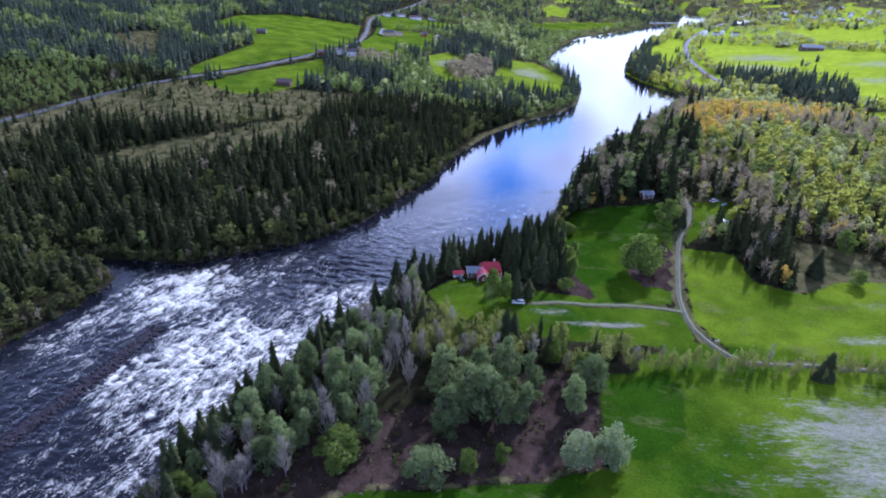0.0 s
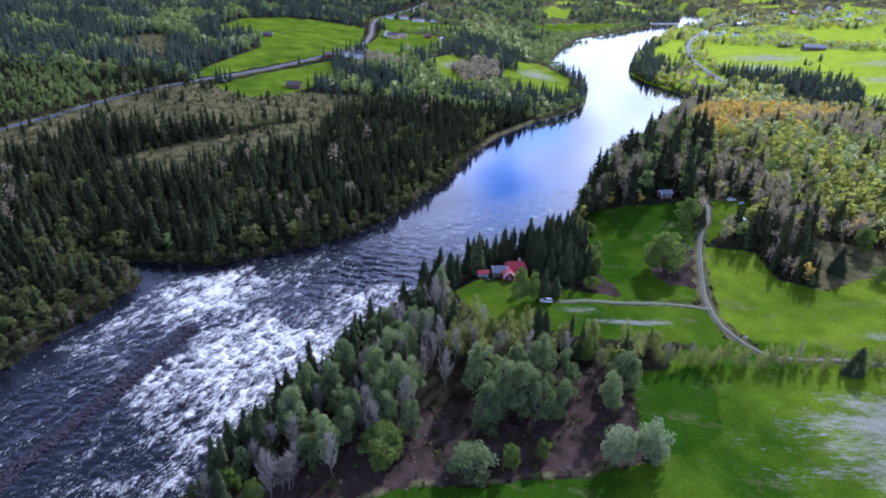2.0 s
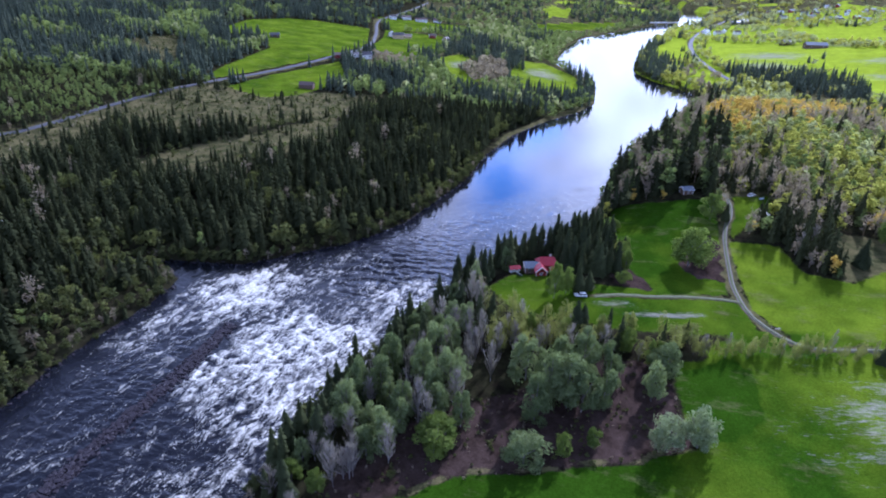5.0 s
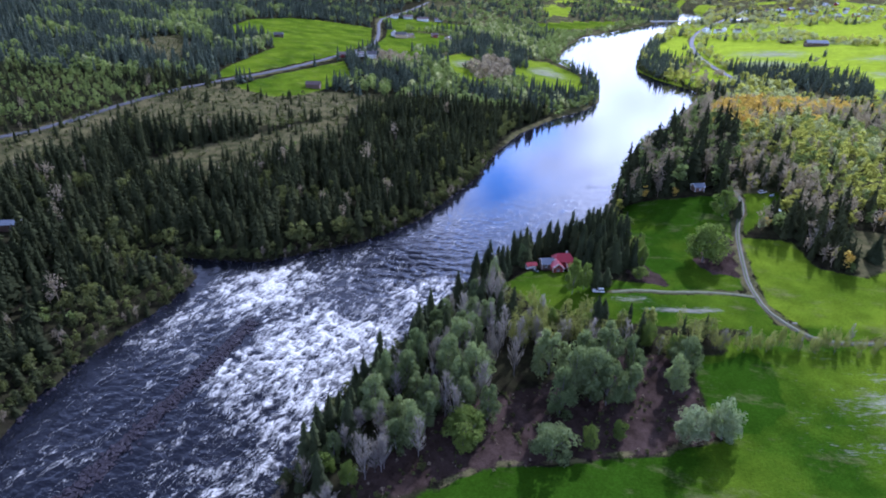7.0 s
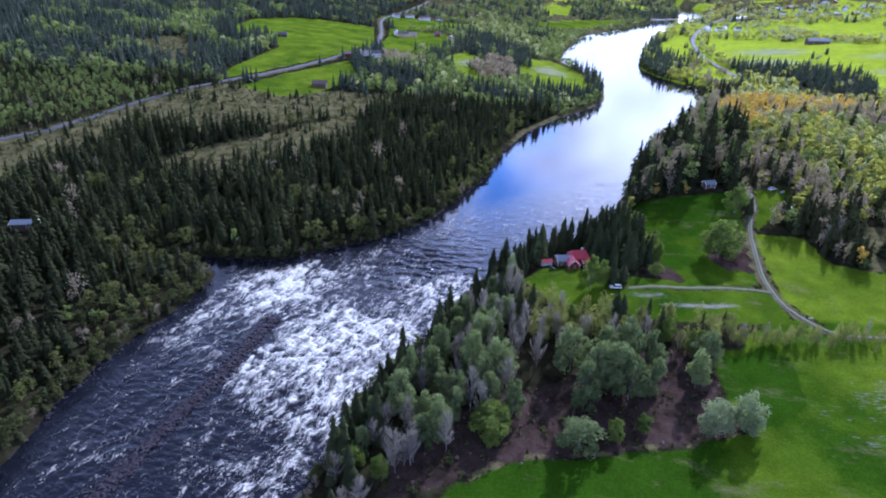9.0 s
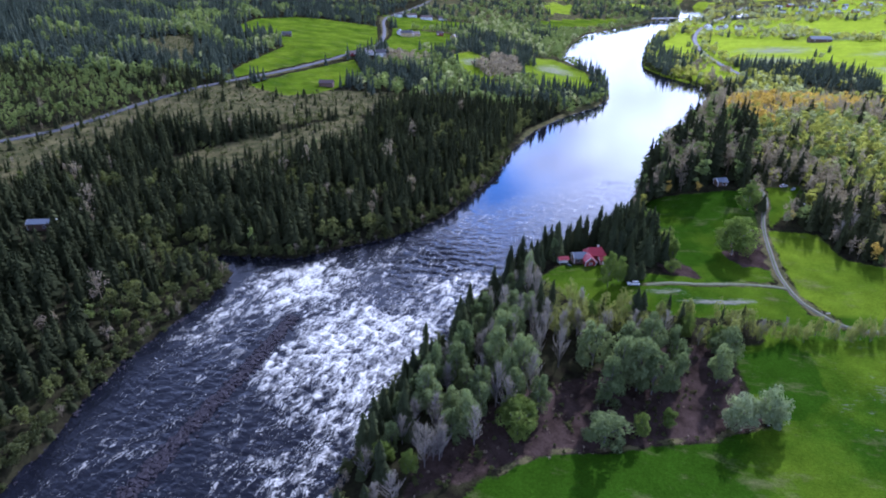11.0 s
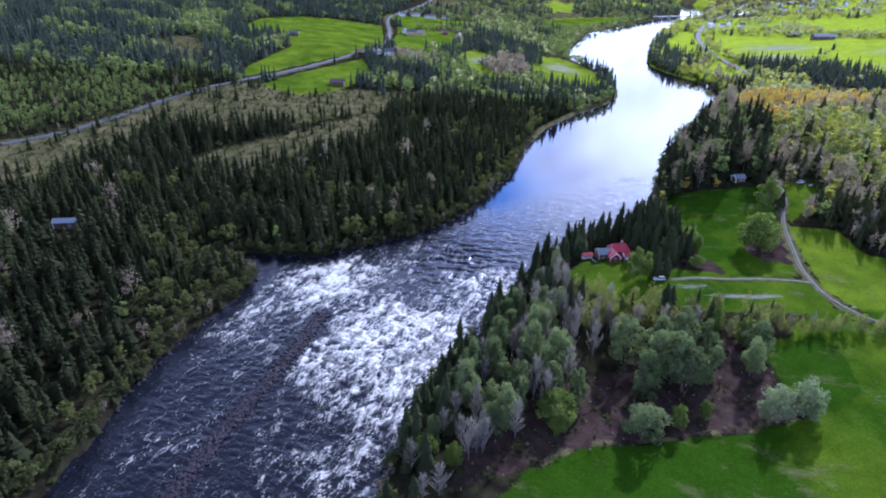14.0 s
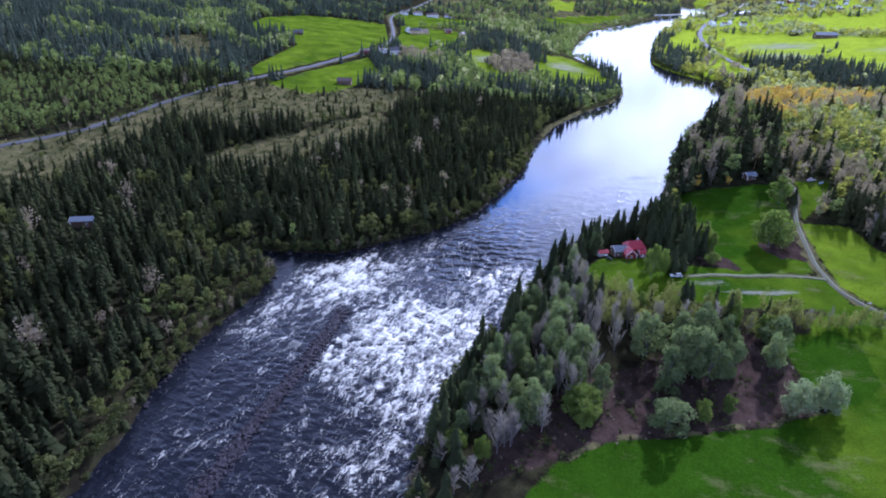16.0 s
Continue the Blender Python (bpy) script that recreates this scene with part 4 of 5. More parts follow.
def right_woods():
    x, y = scatter(-86, 446, 87, 512, 4.3)
    keep = ~open_land(x, y)
    west = line_dist(x, y, LEFT) < line_dist(x, y, RIGHT)
    keep &= ~west
    for pts in BARE + CLEARINGS[-1:]:
        keep &= zone(x, y, pts, 2) < 0.5
    bank = line_dist(x, y, RIGHT)
    keep &= ~((y < 177) & (x > -62)) & ~((x > -7) & (x < 57) & (y < 252))
    keep &= ~((y < 258) & (x < 53) & (bank < 16)) & ~((x > 87) & (x < 116) & (y > 152) & (y < 252) & (line_dist(x, y, LANE) < 4))
    side = zone(x, y, RIVER_SIDE, 7)
    keep &= rng.random(len(x)) > 0.08 + 0.20 * zone(x, y, KNOLL, 15) * (side < 0.5)
    x, y, bank, side = x[keep], y[keep], bank[keep], side[keep]
    n = len(x)
    pick = rng.random(n)
    bare = np.max([zone(x, y, p, 7) for p in THICKETS], 0)
    vivid = np.max([zone(x, y, p, 9) for p in BRIGHT], 0)
    ochre = zone(x, y, OCHRE_TOP, 9)
    dark = zone(x, y, [(112, 206), (132.8, 194.7), (159.3, 203.6), (163.1, 239.7), (142.3, 246.5), (115.8, 245.9)], 5) > rng.random(n) * 1.4
    # what grows where: spruce, leafing birch, leafless, budding, willow
    kind = np.select([dark, (side > 0.5) & (pick < 0.36 - 0.28 * smooth(320, 410, y)), (side > 0.5) & (pick < 0.66), side > 0.5, ochre > rng.random(n) * 1.1, vivid > rng.random(n) * 1.1, bare > rng.random(n)],
                     [0, 0, 2, 1, np.where(pick < 0.80, 3, np.where(pick < 0.92, 2, 1)), np.where(pick < 0.86, 1, 4), np.where(pick < 0.7, 2, np.where(pick < 0.85, 1, 0))],
                     np.where(pick < 0.08, 0, np.where(pick < 0.56, 1, np.where(pick < 0.86, 2, np.where(pick < 0.93, 3, 4)))))
    tall = rng.uniform(0, 1, n) ** 0.8
    h = np.select([kind == 0, kind == 2], [10 + 8 * tall, 8 + 6 * tall], 6 + 6.5 * tall)
    h = np.where(side > 0.5, np.where(kind == 0, 12 + 13 * tall, 10 + 8 * tall), h)
    light = hum(x, y, 55, 41) + rng.normal(size=n) * 0.45 + 0.9 * smooth(30, 110, bank) - 1.1 * (side > 0.5)
    shape = np.select([kind == 0, kind == 1, kind == 2, kind == 3], [rng.randint(0, 5, n), rng.randint(5, 9, n), rng.randint(9, 13, n), rng.randint(13, 17, n)], rng.randint(17, 21, n))
    shape = np.where((kind == 1) & ((side > 0.5) | (pick < 0.30)), rng.randint(21, 25, n), shape)
    tint = np.clip(0.35 + 0.2 * light + rng.uniform(-0.25, 0.35, n), 0, 1)
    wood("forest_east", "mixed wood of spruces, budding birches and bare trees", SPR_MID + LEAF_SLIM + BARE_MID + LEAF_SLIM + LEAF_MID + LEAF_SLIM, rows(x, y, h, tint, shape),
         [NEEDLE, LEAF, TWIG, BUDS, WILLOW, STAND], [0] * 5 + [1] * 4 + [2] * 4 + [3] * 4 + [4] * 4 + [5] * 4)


def scrub():
    x, y = scatter(-416, -47, 280, 706, 4.2)
    ok = (rng.random(len(x)) < 0.8 * clearing(x, y)) & ~open_land(x, y)
    x, y = x[ok], y[ok]
    n = len(x)
    wood("scrub", "low scrub and saplings in the felled clearings", LEAF_FAR + BARE_MID, rows(x, y, rng.uniform(0.9, 2.6, n), rng.uniform(0, 0.6, n), np.where(rng.random(n) < 0.7, rng.randint(0, 4, n), rng.randint(4, 7, n)), 1.5),
         [DULL_LEAF, TWIG], [0] * 4 + [1] * 4)


scrub()


def undergrowth():
    """Low weeds, twigs and saplings on the bare earth of the grove."""
    x, y = rng.uniform(-62, 50, 2600), rng.uniform(88, 163, 2600)
    ok = (zone(x, y, BARE[0], 3) > 0.35) & (hum(x, y, 9, 61) + 0.5 * rng.normal(size=len(x)) > 0.1)
    x, y = x[ok][:620], y[ok][:620]
    n = len(x)
    wood("undergrowth", "low weeds and bare twigs on the brown earth of the grove", LEAF_FAR + BARE_MID,
         rows(x, y, rng.uniform(0.4, 1.5, n), rng.uniform(0, 0.5, n), np.where(rng.random(n) < 0.62, rng.randint(0, 4, n), rng.randint(4, 7, n)), 1.6), [DULL_LEAF, TWIG], [0] * 4 + [1] * 4)


undergrowth()


def bank_shrubs():
    parts = []
    for pts, sgn, top in ((LEFT, -1, 400), (RIGHT, 1, 840)):
        p = resample([q for q in pts if 2 < q[1] < top], 1.9)
        d = np.gradient(p, axis=0)
        d /= np.hypot(d[:, 0], d[:, 1])[:, None]
        o = rng.uniform(-0.8, 2.4, len(p)) * sgn
        x, y = p[:, 0] + d[:, 1] * o, p[:, 1] - d[:, 0] * o
        n = len(x)
        parts.append(rows(x, y, rng.uniform(2.5, 7.0, n), rng.uniform(0, 0.6, n) ** 1.5, np.where(rng.random(n) < 0.72, rng.randint(4, 8, n), np.where(rng.random(n) < 0.5, rng.randint(8, 11, n), rng.randint(0, 4, n))), 1.25))
    wood("bank_shrubs", "low willow shrubs and saplings overhanging both banks", SPR_MID[:4] + LEAF_MID + BARE_MID, np.vstack(parts), [NEEDLE, DULL_LEAF, TWIG], [0] * 4 + [1] * 4 + [2] * 4)


left_woods()
bank_shrubs()
right_woods()
far_woods()

# ---- near trees, each a thing ----


def part(name, me, parent, label="", m=None):
    """Links a mesh as one part under a thing or under a part."""
    ob = new(name, me)
    ob.parent = parent
    if m is not None:
        ob.matrix_basis = m
    if label:
        ob["label"] = label
    return ob


def bm_mesh(name, bm, mat, smooth_shade=False):
    me = bpy.data.meshes.new(name)
    bm.normal_update()
    bm.to_mesh(me)
    bm.free()
    me.materials.append(mat)
    for p in me.polygons:
        p.use_smooth = smooth_shade
    return me


def tree_kind(name, label, category, group, crown, crown_mat, trunk, trunk_mat, limbs=()):
    root = tagged(new(name), label, category, group)
    part("trunk", mesh_from("trunk", *trunk, [trunk_mat], None, True), root)
    for k in limbs:
        part("limb", mesh_from("limb", *k, [trunk_mat], None, True), root)
    part("crown", mesh_from("crown", *crown, [crown_mat]), root)
    return root


near = np.random.RandomState(9)
SPRUCES = [tree_kind("spruce_tree", "dark green spruce tree with drooping branches on the bank", "tree", "spruces by the river",
                     spruce_shape(near, 150, True, 0.15 + 0.012 * k), NEEDLE_ONE, stem((0, 0, 0), (0, 0, 0.98), 0.013, 0.002, 6), BARK) for k in range(6)]


def broad_kind(label, mat, wide, low, power, k):
    limbs = []
    for i in range(5):
        a = i * 1.257 + near.uniform(-0.4, 0.4)
        limbs.append(stem((0, 0, 0.14 + 0.04 * i), (math.cos(a) * wide * 0.55, math.sin(a) * wide * 0.55, 0.45 + 0.07 * i), 0.011, 0.003, 5))
    return tree_kind("broadleaf_tree", label, "tree", "broadleaf trees below the house", leafy_shape(near, 40, 105, 0.021, wide, low, power), mat,
                     stem((0, 0, 0), (0.01, 0.0, 0.8), 0.018, 0.004, 6), PALE_BARK, limbs)


GREYS = [broad_kind("grey-green willow with a dense rounded crown in young leaf", GREYLEAF, 0.40, -0.12, 0.13, k) for k in range(5)]
PALES = [broad_kind("pale grey-green willow bush with a dense domed crown beside the field", PALE_WILLOW, 0.42, -0.12, 0.15, k) for k in range(2)]
FRESHES = [broad_kind("light green broadleaf tree in fresh spring leaf", FRESH, 0.40, -0.04, 0.13, k) for k in range(4)]
SLENDER = [tree_kind("young_birch", "slender young birch with sparse yellow-green leaves by the lane", "tree", "young trees along the lane",
                     leafy_shape(near, 26, 22, 0.024, 0.32, 0.06, 0.14), YOUNG, stem((0, 0, 0), (0, 0, 0.95), 0.012, 0.002, 5), PALE_BARK) for k in range(4)]
BARES = []
for k in range(3):
    root = tagged(new("bare_tree"), "pale grey leafless tree with fine upright twigs", "tree", "bare trees in the grove")
    part("trunk", mesh_from("trunk", *stem((0, 0, 0), (0.01, 0.01, 0.95), 0.009, 0.002, 6), [PALE_BARK], None, True), root)
    me = mesh_from("crown", *bare_shape(near, 46, 26, 0.0024), [BARE_NEAR])
    part("crown", me, root, "bare grey branches")
    BARES.append(root)


def plant(kinds, x, y, h, w=None):
    """A copy of one of the kinds, h high and about w wide."""
    k = kinds[near.randint(len(kinds))]
    hw = h if w is None else w / 0.78
    m = pose(x, y, float(lie(x, y)) - 0.15, 0, 0, near.uniform(0, 360)) @ Matrix.Diagonal((hw, hw, h, 1))
    return copy_thing(k, m)


GROVE_WEST = [(-37.7, 139.8, 12.6, 8.4), (-40.6, 130.9, 11.7, 7.6), (-24.8, 146.9, 11.7, 9.5), (-20.6, 131.5, 12.6, 9.2), (-33.9, 122, 10.8, 7.3), (-17.8, 118.8, 9.9, 6.6),
              (-48.7, 119.5, 11.7, 9.5), (-38.1, 110.7, 10.8, 8.2), (-47, 128.6, 12.6, 8.0), (-28.7, 134, 13.5, 8.2), (-25.7, 125.4, 11.7, 7.4)]
GROVE_MID = [(19.1, 138.2, 14.4, 11), (12.5, 126.3, 13.5, 11.5), (7.5, 127.4, 13.5, 8.8), (2.5, 120.5, 11.7, 8.8), (16.4, 124.4, 12.6, 10), (26.3, 135.4, 11.7, 7.8),
             (11.5, 136.7, 12.6, 9), (2.3, 138, 12.6, 11.5), (-2.2, 105.5, 9, 12.5), (35.8, 110.4, 9.5, 9.5), (43.7, 110.8, 9.9, 9.8), (37.3, 128.7, 9.9, 7.2),
             (44, 139.6, 9.5, 10.4), (22.7, 125.4, 10.8, 8)]
FRESH_SPOTS = [(-24.1, 112, 10.8, 13), (-25, 108.1, 6.3, 5.6), (-60.1, 100.9, 8.1, 6), (16.6, 111.4, 7.2, 4.8), (52.7, 155.1, 8.1, 12), (58, 155, 8.6, 9), (28.6, 156, 9, 8),
               (22.4, 154.2, 9, 7.2), (77, 208, 18.5, 19), (57.1, 249.8, 6.8, 9), (46.3, 192.3, 5.4, 6.6), (17.7, 180.5, 16, 6.4), (22.6, 183.7, 12.5, 5.6),
               (0.5, 163.1, 8.6, 9), (-6.4, 155.4, 9.9, 8), (9.5, 159.9, 8.6, 9), (36.7, 155.9, 7.7, 7.2), (166.6, 223.6, 11.7, 9), (157.4, 198.6, 7.2, 7.5),
               (7.9, 108.3, 8.6, 5), (-53.4, 97.3, 8.1, 5.4), (99.4, 243.9, 13.5, 12), (19.8, 190.9, 8.1, 4.5)]
BARE_SPOTS = [(-52.5, 112.4, 10.8, 8), (-47.2, 100.9, 9.9, 7.5), (-31.9, 139, 13.5, 7), (-45.4, 106.4, 9.9, 7), (-8.4, 137.4, 14.4, 7), (-12.6, 146.4, 13.5, 7.5), (60.7, 150.3, 7.2, 5),
              (134.4, 221.4, 10.8, 9), (-55.5, 107.5, 9.9, 6.5), (-15.2, 139.2, 13.5, 6.5), (-42.6, 135.9, 11.7, 7.5), (-5.3, 149.3, 12.6, 7), (-45, 102, 11, 8), (-57, 88, 10, 8), (-61, 87, 9, 7), (-64, 97, 10, 7), (-22, 147, 13, 7), (-50, 125, 12, 8), (4, 164, 11, 6), (126, 216, 10, 8)]
SPRUCE_SPOTS = [(21.1, 158.8, 11.7, 5.5), (23.6, 159.9, 9.9, 5), (33.7, 151.6, 10.8, 3.4), (31.6, 157.6, 9.9, 3.2), (31.3, 186, 6.8, 4.2), (145.9, 206.2, 9.9, 5), (115.8, 144.6, 7.7, 6),
                (26.8, 184.1, 10.8, 4.4), (-10.5, 163.9, 12.6, 5), (-6, 165.7, 11.7, 4.6), (-16.5, 170.1, 13.5, 5.4), (113.4, 143.6, 5.4, 4), (83.6, 215, 5.4, 4), (105.9, 243, 7.2, 4)]
for x, y, h, w in GROVE_WEST + GROVE_MID:
    low = y < 114 and x > -5
    plant(PALES if 34 < x < 45 and low else GREYS, x, y, h * (1.38 if low else 1.45), w * (1.0 if low else 1.0))
for x, y, h, w in FRESH_SPOTS:
    plant(SLENDER if 144 < y < 172 else FRESHES, x, y, h, w)
for x, y, h, w in BARE_SPOTS:
    plant(BARES, x, y, h, w * 1.1)
for x, y, h, w in SPRUCE_SPOTS:
    plant(SPRUCES, x, y, h * 1.25, w * 2.6)

# spruces along the river bank and behind the house
line = resample([p for p in RIGHT if -10 < p[1] < 309][0:], 3.3)
for i, (x, y) in enumerate(line):
    if y < 84:
        continue
    j = min(i + 1, len(line) - 1)
    d = line[j] - line[max(0, j - 2)]
    d = d / (np.hypot(*d) + 1e-6)
    for row in range(3 if y > 195 else 2):
        if near.random() < (0.58 if y < 184 else 0.45):
            continue
        o = 3.0 + 4.2 * row + near.uniform(-1.2, 1.2)
        px, py = x + d[1] * o + near.uniform(-1, 1), y - d[0] * o + near.uniform(-1, 1)
        if open_land(np.array([px]), np.array([py]), 1.0)[0] or (8 < px < 26 and 196 < py < 216):
            continue
        plant(SPRUCES, px, py, near.uniform(9, 16.5) if y < 184 else near.uniform(9, 19))
COPSE = [(25.9, 203.6), (38.2, 196.7), (47.7, 196.7), (54.3, 212.9), (51.5, 243), (40.1, 246), (25, 224.7)]
for _ in range(125):
    px, py = near.uniform(25, 55), near.uniform(193, 246)
    if inside(np.array([px]), np.array([py]), COPSE)[0] and not (px < 26 and py < 213):
        if px < 48 or near.random() < 0.4:
            plant(SPRUCES, px, py, near.uniform(9, 18))
        else:
            plant(FRESHES if near.random() < 0.4 else SLENDER, px, py, near.uniform(7, 12), near.uniform(4.5, 6.5))

for _ in range(46):
    px, py = near.uniform(-36, 12), near.uniform(168, 232)
    off = float(line_dist(np.array([px]), np.array([py]), RIGHT)[0])
    if 2 < off < 15 and not inside(np.array([px]), np.array([py]), RIVER)[0] and not open_land(np.array([px]), np.array([py]), 1.0)[0]:
        r = near.random()
        plant(BARES if r < 0.5 else GREYS if r < 0.7 else SPRUCES, px, py, near.uniform(9, 15), near.uniform(4.5, 7) if r < 0.7 else None)

# the dense grove between the bank and the lower field
GROVE = [(-65.8, 95.4), (-54.5, 92.8), (-33.7, 106.4), (-12.8, 120), (-5.3, 138.1), (9.9, 147.1), (32.6, 147.1), (34.5, 160.4), (15.5, 166), (0.4, 172.9), (-11, 185.7), (-24.2, 179.3), (-43.1, 152.2), (-58.3, 124.9)]
GLADE = [(-14.7, 113.2), (0.4, 117.8), (0.4, 142.6), (-9.1, 153.8), (-18.5, 138)]
taken = [(x, y) for x, y, h, w in GROVE_WEST + GROVE_MID + FRESH_SPOTS + SPRUCE_SPOTS]
tries = 0
while tries < 900 and len(taken) < 190:
    tries += 1
    px, py = near.uniform(-66, 35), near.uniform(92, 186)
    if not inside(np.array([px]), np.array([py]), GROVE)[0] or min(math.hypot(px - a, py - b) for a, b in taken) < 4.2 or inside(np.array([px]), np.array([py]), GLADE)[0]:
        continue
    taken.append((px, py))
    wet_side = float(line_dist(np.array([px]), np.array([py]), RIGHT)[0])
    r = near.random()
    if wet_side < 16:
        kinds, h, w = (SPRUCES, near.uniform(11, 18), None) if r < 0.6 else (GREYS, near.uniform(8, 12), near.uniform(5, 7))
    elif py > 145 and px > -9:
        kinds, h, w = (SLENDER, near.uniform(8, 12), near.uniform(5, 7)) if r < 0.75 else (BARES, near.uniform(9, 13), 7)
    elif r < 0.42:
        kinds, h, w = BARES, near.uniform(11, 16), near.uniform(6, 9)
    elif r < 0.62:
        kinds, h, w = SPRUCES, near.uniform(11, 18), None
    else:
        kinds, h, w = GREYS, near.uniform(10, 15), near.uniform(6.5, 9)
    plant(kinds, px, py, h, w)

# a band of young growth between the grove and the yard
for i in range(84):
    x, y = near.uniform(-9, 59), near.uniform(142, 162)
    y += 0.19 * max(0, 19 - x)
    if x < 38 and y < 149 or x > 44 and y < 135 or open_land(np.array([x]), np.array([y]), 0.5)[0]:
        continue
    r = near.random()
    plant(SLENDER if r < 0.72 else FRESHES if r < 0.84 else SPRUCES if r < 0.92 else BARES, x, y, near.uniform(6, 11.5), near.uniform(3.2, 5.6))

# the row of slender young trees along the lane and the lower field
for i in range(165):
    x = 57 + i * 0.82 + near.uniform(-1, 1)
    plant(SLENDER if near.random() < 0.94 else BARES, x, 149.8 - 0.072 * (x - 63) + near.normal() * 1.5, near.uniform(3.5, 8.5), near.uniform(1.7, 3.3))
for k in SPRUCES + GREYS + PALES + FRESHES + SLENDER + BARES:
    for o in list(k.children):
        bpy.data.objects.remove(o)
    bpy.data.objects.remove(k)

# ---- the dark stone bar in the rapids ----


def stones(name, label, spots, mat, category):
    """Many rough stones as one mesh: x, y, z, size."""
    r = np.random.RandomState(17)
    base = [(sx, sy, sz) for sx in (-1, 1) for sy in (-1, 1) for sz in (-1, 1)] + [(0, 0, 1.25), (1.25, 0, 0), (-1.25, 0, 0), (0, 1.25, 0), (0, -1.25, 0)]
    quad = [(1, 3, 8), (3, 7, 8), (7, 5, 8), (5, 1, 8), (4, 6, 9), (6, 7, 9), (7, 5, 9), (5, 4, 9), (0, 1, 10), (1, 3, 10), (3, 2, 10), (2, 0, 10),
            (2, 3, 11), (3, 7, 11), (7, 6, 11), (6, 2, 11), (0, 4, 12), (4, 5, 12), (5, 1, 12), (1, 0, 12)]
    base, quad = np.array(base, float) * 0.55, np.array(quad)
    co, fs = [], []
    for i, (x, y, z, s) in enumerate(spots):
        a = r.uniform(0, 6.283)
        v = base * r.uniform(0.7, 1.25, base.shape) * s * np.array([r.uniform(0.8, 1.5), r.uniform(0.7, 1.1), r.uniform(0.5, 0.9)])
        co.append(np.column_stack([v[:, 0] * math.cos(a) - v[:, 1] * math.sin(a) + x, v[:, 0] * math.sin(a) + v[:, 1] * math.cos(a) + y, v[:, 2] + z]))
        fs.append(quad + i * len(base))
    tagged(new(name, mesh_from(name, np.vstack(co), np.vstack(fs), [mat])), label, category, kind="stuff")


bar = resample(BAR, 0.42)
spots = []
for x, y in bar:
    fall = -1.6 * (1 - float(smooth(104, 235, y)))
    for _ in range(8):
        o = near.normal() * 1.5
        spots.append((x + 0.9 * o + near.uniform(-0.3, 0.3), y - 0.35 * o, fall + 0.25 - 0.10 * abs(o) + near.uniform(-0.2, 0.16), near.uniform(0.25, 0.95)))
stones("stone_bar", "low bar of dark wet stones across the rapids", spots, ROCK, "rocks")

# stones along the water's edge
spots = []
for pts, sgn in ((LEFT, -1), (RIGHT, 1)):
    ln = resample([p for p in pts if 47 < p[1] < 570], 1.1)
    dd = np.gradient(ln, axis=0)
    dd /= np.hypot(dd[:, 0], dd[:, 1])[:, None] + 1e-6
    for (x, y), d in zip(ln, dd):
        o = near.uniform(-2.2, 1.0) * sgn
        fall = -1.6 * (1 - float(smooth(104, 235, y)))
        spots.append((x + d[1] * o, y - d[0] * o, fall + near.uniform(-0.3, 0.15), near.uniform(0.3, 1.0)))
stones("bank_stones", "dark stones along both banks at the waterline", spots, ROCK, "rocks")
spots = [(91.9 + near.normal() * 1.3, 164.3 + near.normal() * 0.8, 8.6 + near.uniform(-0.2, 0.3), near.uniform(0.3, 0.75)) for _ in range(16)]
stones("stone_heap", "heap of pale field stones beside the gravel lane", spots, PALE_ROCK, "rocks")

# ---- buildings ----


def box_bm(x0, x1, y0, y1, z0, z1, bm=None):
    bm = bm or bmesh.new()
    v = [bm.verts.new((x, y, z)) for z in (z0, z1) for x, y in ((x0, y0), (x1, y0), (x1, y1), (x0, y1))]
    for f in ((3, 2, 1, 0), (4, 5, 6, 7), (0, 1, 5, 4), (1, 2, 6, 5), (2, 3, 7, 6), (3, 0, 4, 7)):
        bm.faces.new([v[i] for i in f])
    return bm


def gable_walls(L, W, H, rise):
    """Walls with gables, ridge along x, base at z 0."""
    bm = bmesh.new()
    lo = [bm.verts.new((x, y, -1.5)) for x, y in ((-L / 2, -W / 2), (L / 2, -W / 2), (L / 2, W / 2), (-L / 2, W / 2))]
    hi = [bm.verts.new((x, y, H)) for x, y in ((-L / 2, -W / 2), (L / 2, -W / 2), (L / 2, W / 2), (-L / 2, W / 2))]
    a, b = bm.verts.new((-L / 2, 0, H + rise)), bm.verts.new((L / 2, 0, H + rise))
    bm.faces.new((lo[0], lo[1], hi[1], hi[0]))
    bm.faces.new((lo[2], lo[3], hi[3], hi[2]))
    bm.faces.new((lo[1], lo[2], hi[2], b, hi[1]))
    bm.faces.new((lo[3], lo[0], hi[0], a, hi[3]))
    return bm


